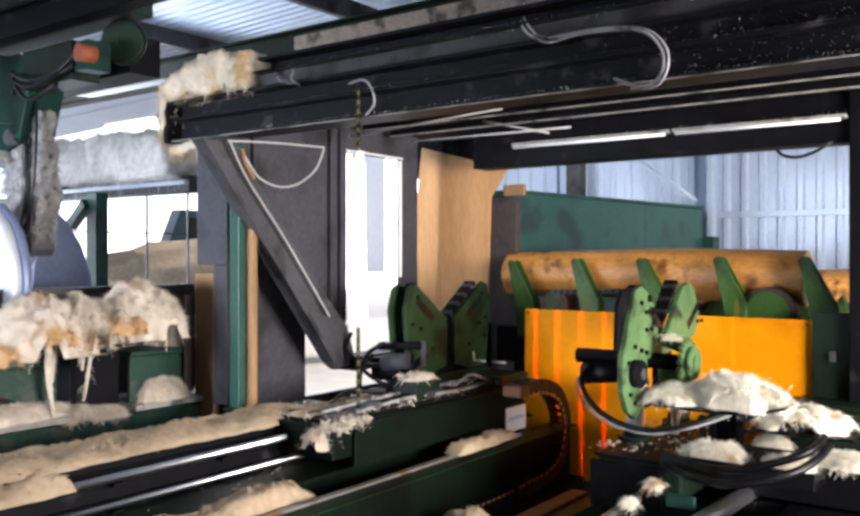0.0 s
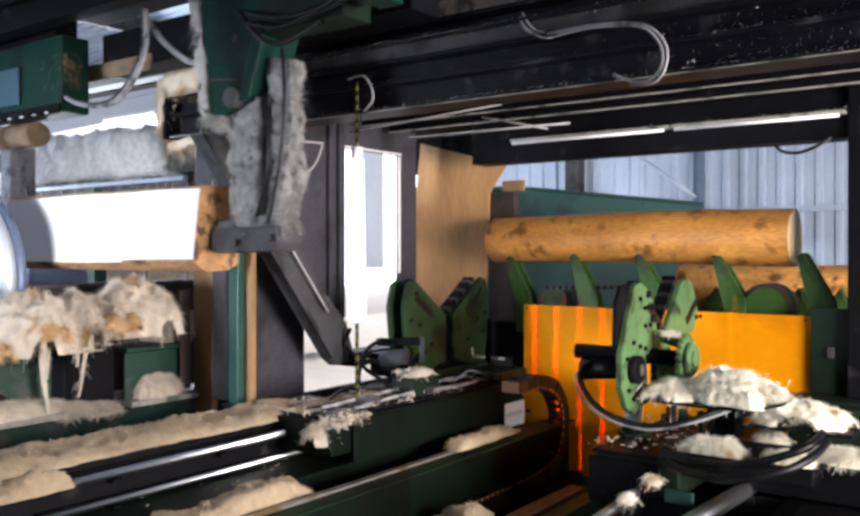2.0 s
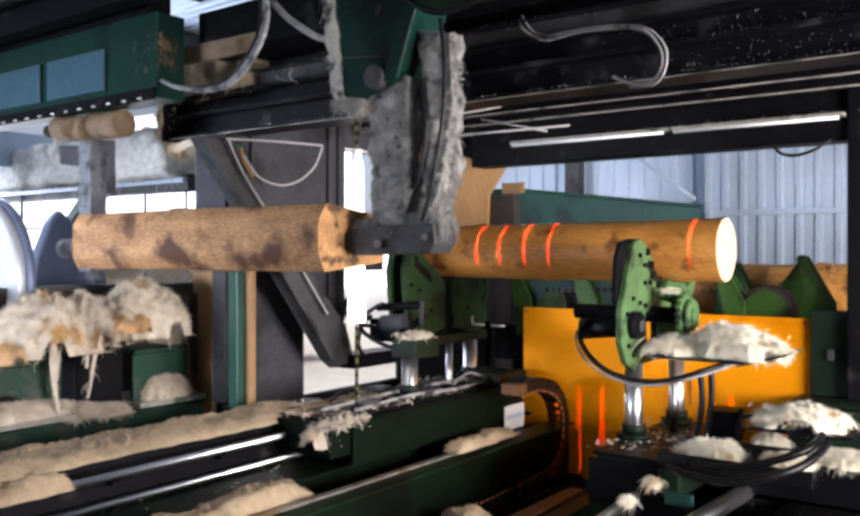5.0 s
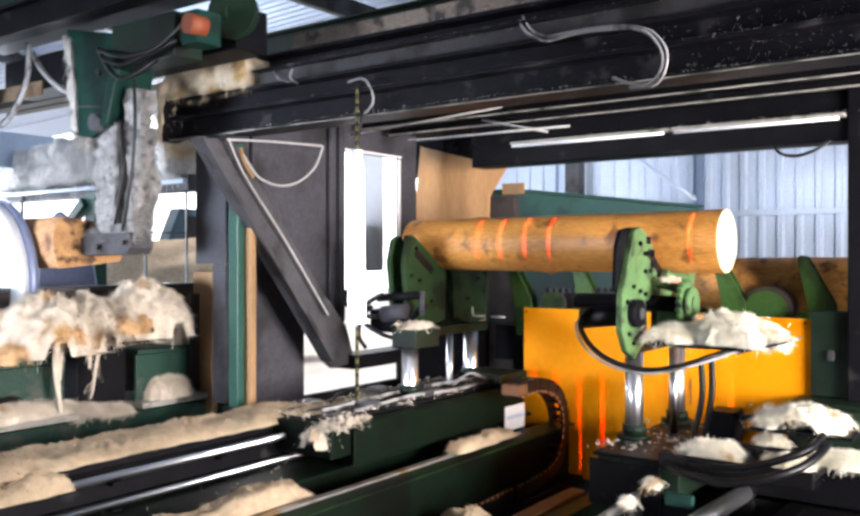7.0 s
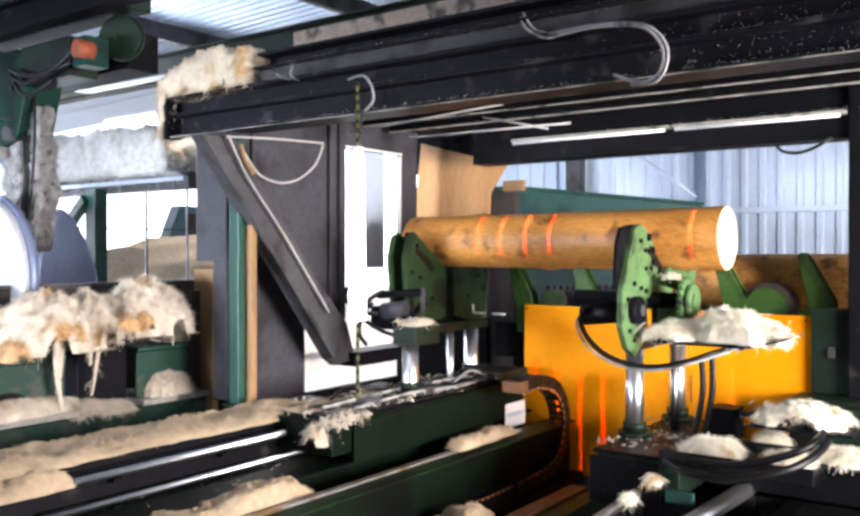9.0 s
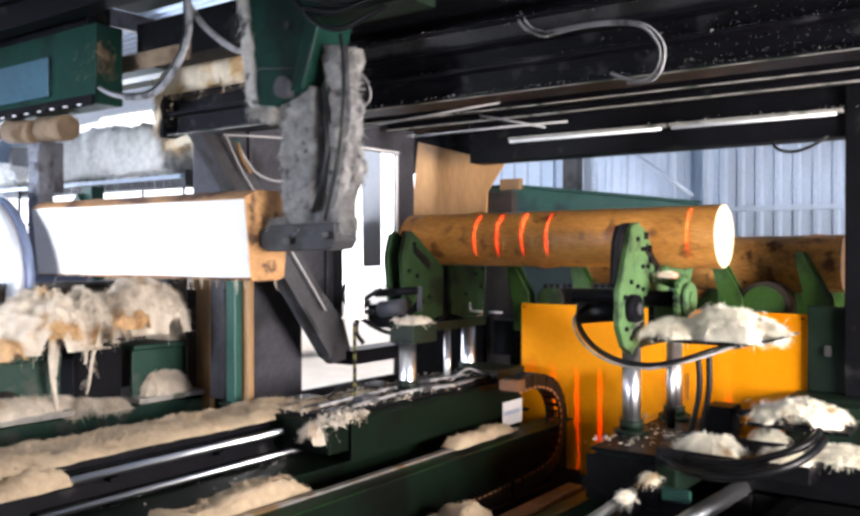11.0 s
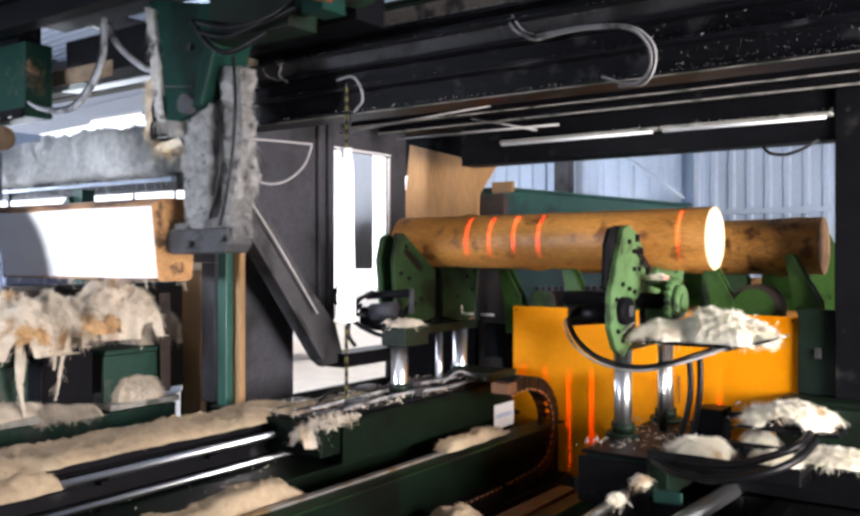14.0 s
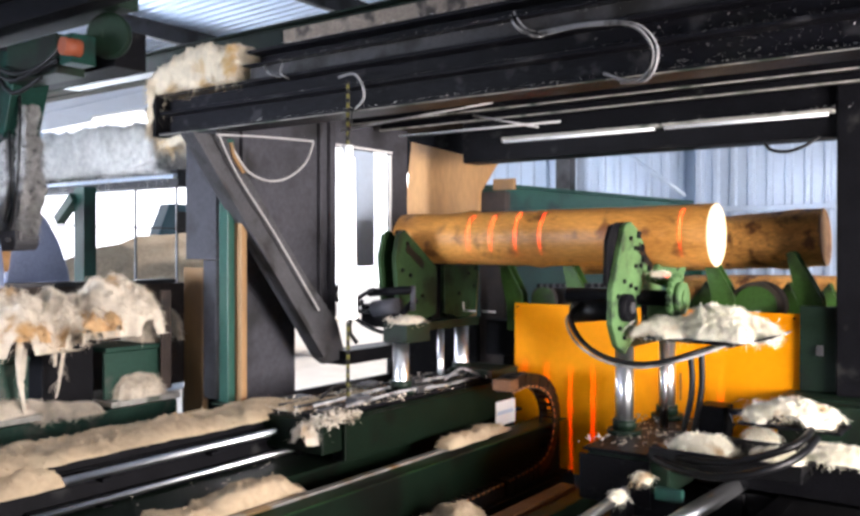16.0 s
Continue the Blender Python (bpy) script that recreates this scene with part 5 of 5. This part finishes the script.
rodpart("beacon", RED, car, (bx, 3.24, bz), (bx + .01, 3.36, bz), .06, "orange-red warning lamp", n=24)
boxpart("beacon_case", TEAL, car, (bx - .13, bx + .02, 3.3, 3.48, bz - .1, bz + .1))
boxpart("front_arm", DARKGREEN, car, (-2.6, bx - .3, 3.38, 3.6, bz - .12, bz + .16))
rodpart("front_boss", DARKGREEN, car, (bx - .3, 3.48, bz + .02), (bx - .13, 3.44, bz + .01), .075, n=24)
for pts in ([(-2.6, 3.32, 3.2), (-2.35, 3.3, 3.13), (-2.1, 3.3, 3.16), (-1.85, 3.34, 3.22)], [(-2.62, 3.31, 3.26), (-2.3, 3.28, 3.17), (-2.0, 3.3, 3.19), (-1.8, 3.33, 3.3)],
            [(-2.75, 3.38, 3.3), (-2.5, 3.31, 3.1), (-2.3, 3.3, 3.04), (-2.05, 3.33, 3.12)]):
    hosepart("hose", RUBBER, car, pts, .016)
# fixed rail above the carriage
bm = bmesh.new()
ibeam(bm, -14, 2, 3.25, 3.48, 3.48 + .22, .14)
single("carriage_rail", bm, GRIME, "grimy steel rail carrying the carriage", "rail", bevel=.004)

# ---- cant: half-sawn log held by the carriage ----
cant = thing("sawn_cant", "half-sawn log with white fresh faces, held by its ends", "cant")
def cant_parts(length=2.27, seg=50, n=96):
    def face_a(z):
        return -.13 - (.262 - z) * .12
    def face_b(z):
        return .13 + (.262 - z) * .1
    def ring(i):
        x = -length / 2 + length * i / seg
        r = .29 - .01 * i / seg
        pts = []
        for k in range(n):
            a = 2 * math.pi * k / n
            q = r * (1 + .03 * noise.noise(Vector((x * 1.5, 2 * math.cos(a), 2 * math.sin(a)))))
            y, z = q * math.cos(a), q * math.sin(a)
            z = min(.262, max(-.27, z))
            pts.append((x, min(face_b(z), max(face_a(z), y)), z))
        return pts
    rings = [ring(i) for i in range(seg + 1)]
    def skin(pick, name, mat, label):
        bm, seen = bmesh.new(), {}
        def vert(i, k):
            if (i, k) not in seen:
                seen[i, k] = bm.verts.new(rings[i][k])
            return seen[i, k]
        for i in range(seg):
            for k in range(n):
                k2 = (k + 1) % n
                q = [rings[i][k], rings[i][k2], rings[i + 1][k2], rings[i + 1][k]]
                flat = all(abs(p[1] - face_a(p[2])) < 1e-4 for p in q) or all(abs(p[1] - face_b(p[2])) < 1e-4 for p in q)
                if flat == pick:
                    f = bm.faces.new((vert(i, k), vert(i, k2), vert(i + 1, k2), vert(i + 1, k)))
                    f.smooth = not pick
        bmesh.ops.recalc_face_normals(bm, faces=bm.faces)
        for f in bm.faces:
            c = f.calc_center_median()
            if f.normal.dot(Vector((0, c.y, c.z))) < 0:
                f.normal_flip()
        part(name, bm, mat, cant, label)
    skin(True, "sawn_face", SAWN, "smooth white sawn face")
    skin(False, "bark_side", BARKSIDE, "brown waney side")
    for i, s in ((0, -1), (seg, 1)):
        bm = bmesh.new()
        f = bm.faces.new([bm.verts.new((p[0], p[1] * .998, p[2] * .998)) for p in rings[i]])
        f.normal_update()
        if f.normal.x * s < 0:
            f.normal_flip()
        part("end_grain", bm, CANTEND, cant, "stained brown end grain")
    bm = bmesh.new()
    fibres(bm, 70, lambda r: (r.uniform(-.9, 1.1), .13 if r.random() < .8 else -.13, .25 + r.uniform(0, .01)), .03, .003, 77, -1.5)
    tagged(part("splinter_fringe", bm, SHAVINGS, cant), kind="stuff")


cant_parts()

# chips beside the rails
chips("wood_chips", lambda r: (r.uniform(-4.0, -3.7), r.uniform(2.5, 3.9), .605), 14, 25)
chips("wood_chips", lambda r: (r.uniform(-2.4, -1.8), r.uniform(4.85, 5.9), .73), 15, 160)


# ---- movement ----
def motions():
    run = [(0, -3.67), (.5, -3.7), (.75, -3.58), (1, -2.98), (1.3, -2.28), (1.5, -1.9), (2, -1.1), (2.5, -.52), (3, -.15), (3.5, 0), (4.2, .01), (5.0, 0), (5.6, -.72), (6.3, -1.71), (6.5, -1.95), (7, -2.51), (7.5, -3.03),
           (8, -3.47), (8.5, -3.67), (9, -3.68), (9.2, -3.46), (9.8, -2.6), (10.6, -1.2), (11.3, -.35), (11.5, -.2), (12, -.02), (12.5, 0), (13, -.11), (13.5, -.8), (14, -1.42), (14.5, -2.02), (15, -2.63), (15.5, -3.17), (16, -3.7)]
    walk(car, [(t, pose(x, 0, 0)) for t, x in run])
    swing = [(0, -.12), (.75, -.1), (1.5, -.04), (2.5, -.02), (3.5, 0), (7, -.03), (8, -.12), (9.2, -.12), (10.2, -.05), (11.3, 0), (14.5, -.04), (15.2, -.08), (16, -.14)]
    for ob in grip:
        walk(ob, [(t, pose(x, 0, 0)) for t, x in swing])
    turn = {0: 0, .5: 0, .75: 0, 1: 0, 1.3: 0, 1.5: 0, 2: 0, 2.5: 0, 3: 0, 3.5: 0, 4.2: -62, 5.0: -90, 5.6: -90, 6.3: -90, 6.5: -90, 7: -90, 7.5: -90, 8: -92, 8.5: -130, 9: -172}
    rows = []
    for t, x in run:
        a = turn.get(t, -180)
        rows.append((t, pose(-4.27 + x + (0 if t < 4.5 else .02), 3.535, 2.055 if t < 4.5 else 1.99, a)))
        if t == 3.5:
            rows += [(3.65, pose(-4.27, 3.535, 2.055, -4)), (3.8, pose(-4.27, 3.535, 2.055, -22)), (4.0, pose(-4.27, 3.535, 2.055, -45))]
    walk(cant, rows)
    slide = [(0, 0), (.5, -.015), (1, -.02), (2, -.028), (3, -.02), (3.5, -.016), (4, .006), (4.2, .015), (6.3, .062), (9.2, .06), (11.3, .045), (11.5, .04), (12, .003), (12.5, -.08), (13, -.1), (16, -.11)]
    for ob in [saw] + moved:
        walk(ob, [(t, pose(0, y, 0)) for t, y in slide])
    lift = [(0, 0), (3.8, 0), (4.0, .02), (4.2, .07), (5.0, .28), (5.6, .35), (6.3, .355), (16, .36)]
    for ob in [cradle_w, cradle_e] + lifted:
        walk(ob, [(t, pose(0, 0, z)) for t, z in lift])
    walk(log_a, [(0, pose(-2.76, 6.72, 1.76)), (.6, pose(-2.76, 6.72, 1.76)), (.8, pose(-2.76, 6.7, 1.84, 20)), (1.0, pose(-2.77, 6.62, 1.95, 40)), (1.5, pose(-2.77, 6.58, 1.975, 50)), (2.0, pose(-2.79, 6.5, 2.02, 54)), (2.3, pose(-2.8, 6.46, 2.04, 57)),
                 (2.6, pose(-2.8, 6.42, 2.05, 62)), (2.8, pose(-2.83, 6.3, 2.03, 72, .5)), (3.0, pose(-2.87, 6.05, 1.98, 85, 2.5)), (3.2, pose(-2.97, 5.75, 1.88, 100, 6.5)), (3.5, pose(-2.99, 5.58, 1.665, 110, .5)), (4.0, pose(-2.99, 5.58, 1.675, 110)),
                 (4.2, pose(-2.99, 5.58, 1.72, 110)), (5.0, pose(-2.99, 5.58, 1.93, 110)), (5.6, pose(-2.99, 5.58, 1.985, 110)), (6.3, pose(-2.99, 5.58, 1.99, 110)), (16, pose(-2.99, 5.58, 2.0, 110))])
    walk(log_b, [(0, pose(-1.8, 7.75, 1.6)), (4.2, pose(-1.8, 7.75, 1.6)), (5.2, pose(-1.85, 7.2, 1.64, 40)), (6.3, pose(-1.9, 6.85, 1.68, 70)), (9.2, pose(-1.9, 6.85, 1.69, 70)), (10.5, pose(-2.1, 6.85, 1.75, 72)), (11.3, pose(-2.3, 6.8, 1.88, 78)),
                 (11.6, pose(-2.31, 6.76, 1.95, 84)), (12.2, pose(-2.31, 6.75, 1.955, 84)), (13.5, pose(-2.31, 6.75, 1.955, 84)), (14.6, pose(-2.31, 6.75, 1.94, 84, -2)), (16, pose(-2.31, 6.75, 1.95, 84, -3))])
    walk(log_c, [(0, pose(-1.6, 8.4, 1.5)), (4.2, pose(-1.6, 8.4, 1.5)), (6.5, pose(-1.5, 7.75, 1.5, 30)), (16, pose(-1.5, 7.75, 1.5, 30))])
    rise = [(0, 0), (2.0, .02), (2.3, .25), (2.6, .45), (2.8, .5), (3.2, .5), (3.5, .5), (4.2, .5), (5.2, .15), (6.3, 0), (10.8, 0), (11.3, .2), (11.7, .35), (12.4, .47), (13.6, .47), (14.2, .46), (14.6, .42), (15.1, .2), (15.6, .08), (16, .05)]
    for a in kickers:
        x, y, z = a.location
        walk(a, [(t, pose(x, y, z + u)) for t, u in rise])


motions()
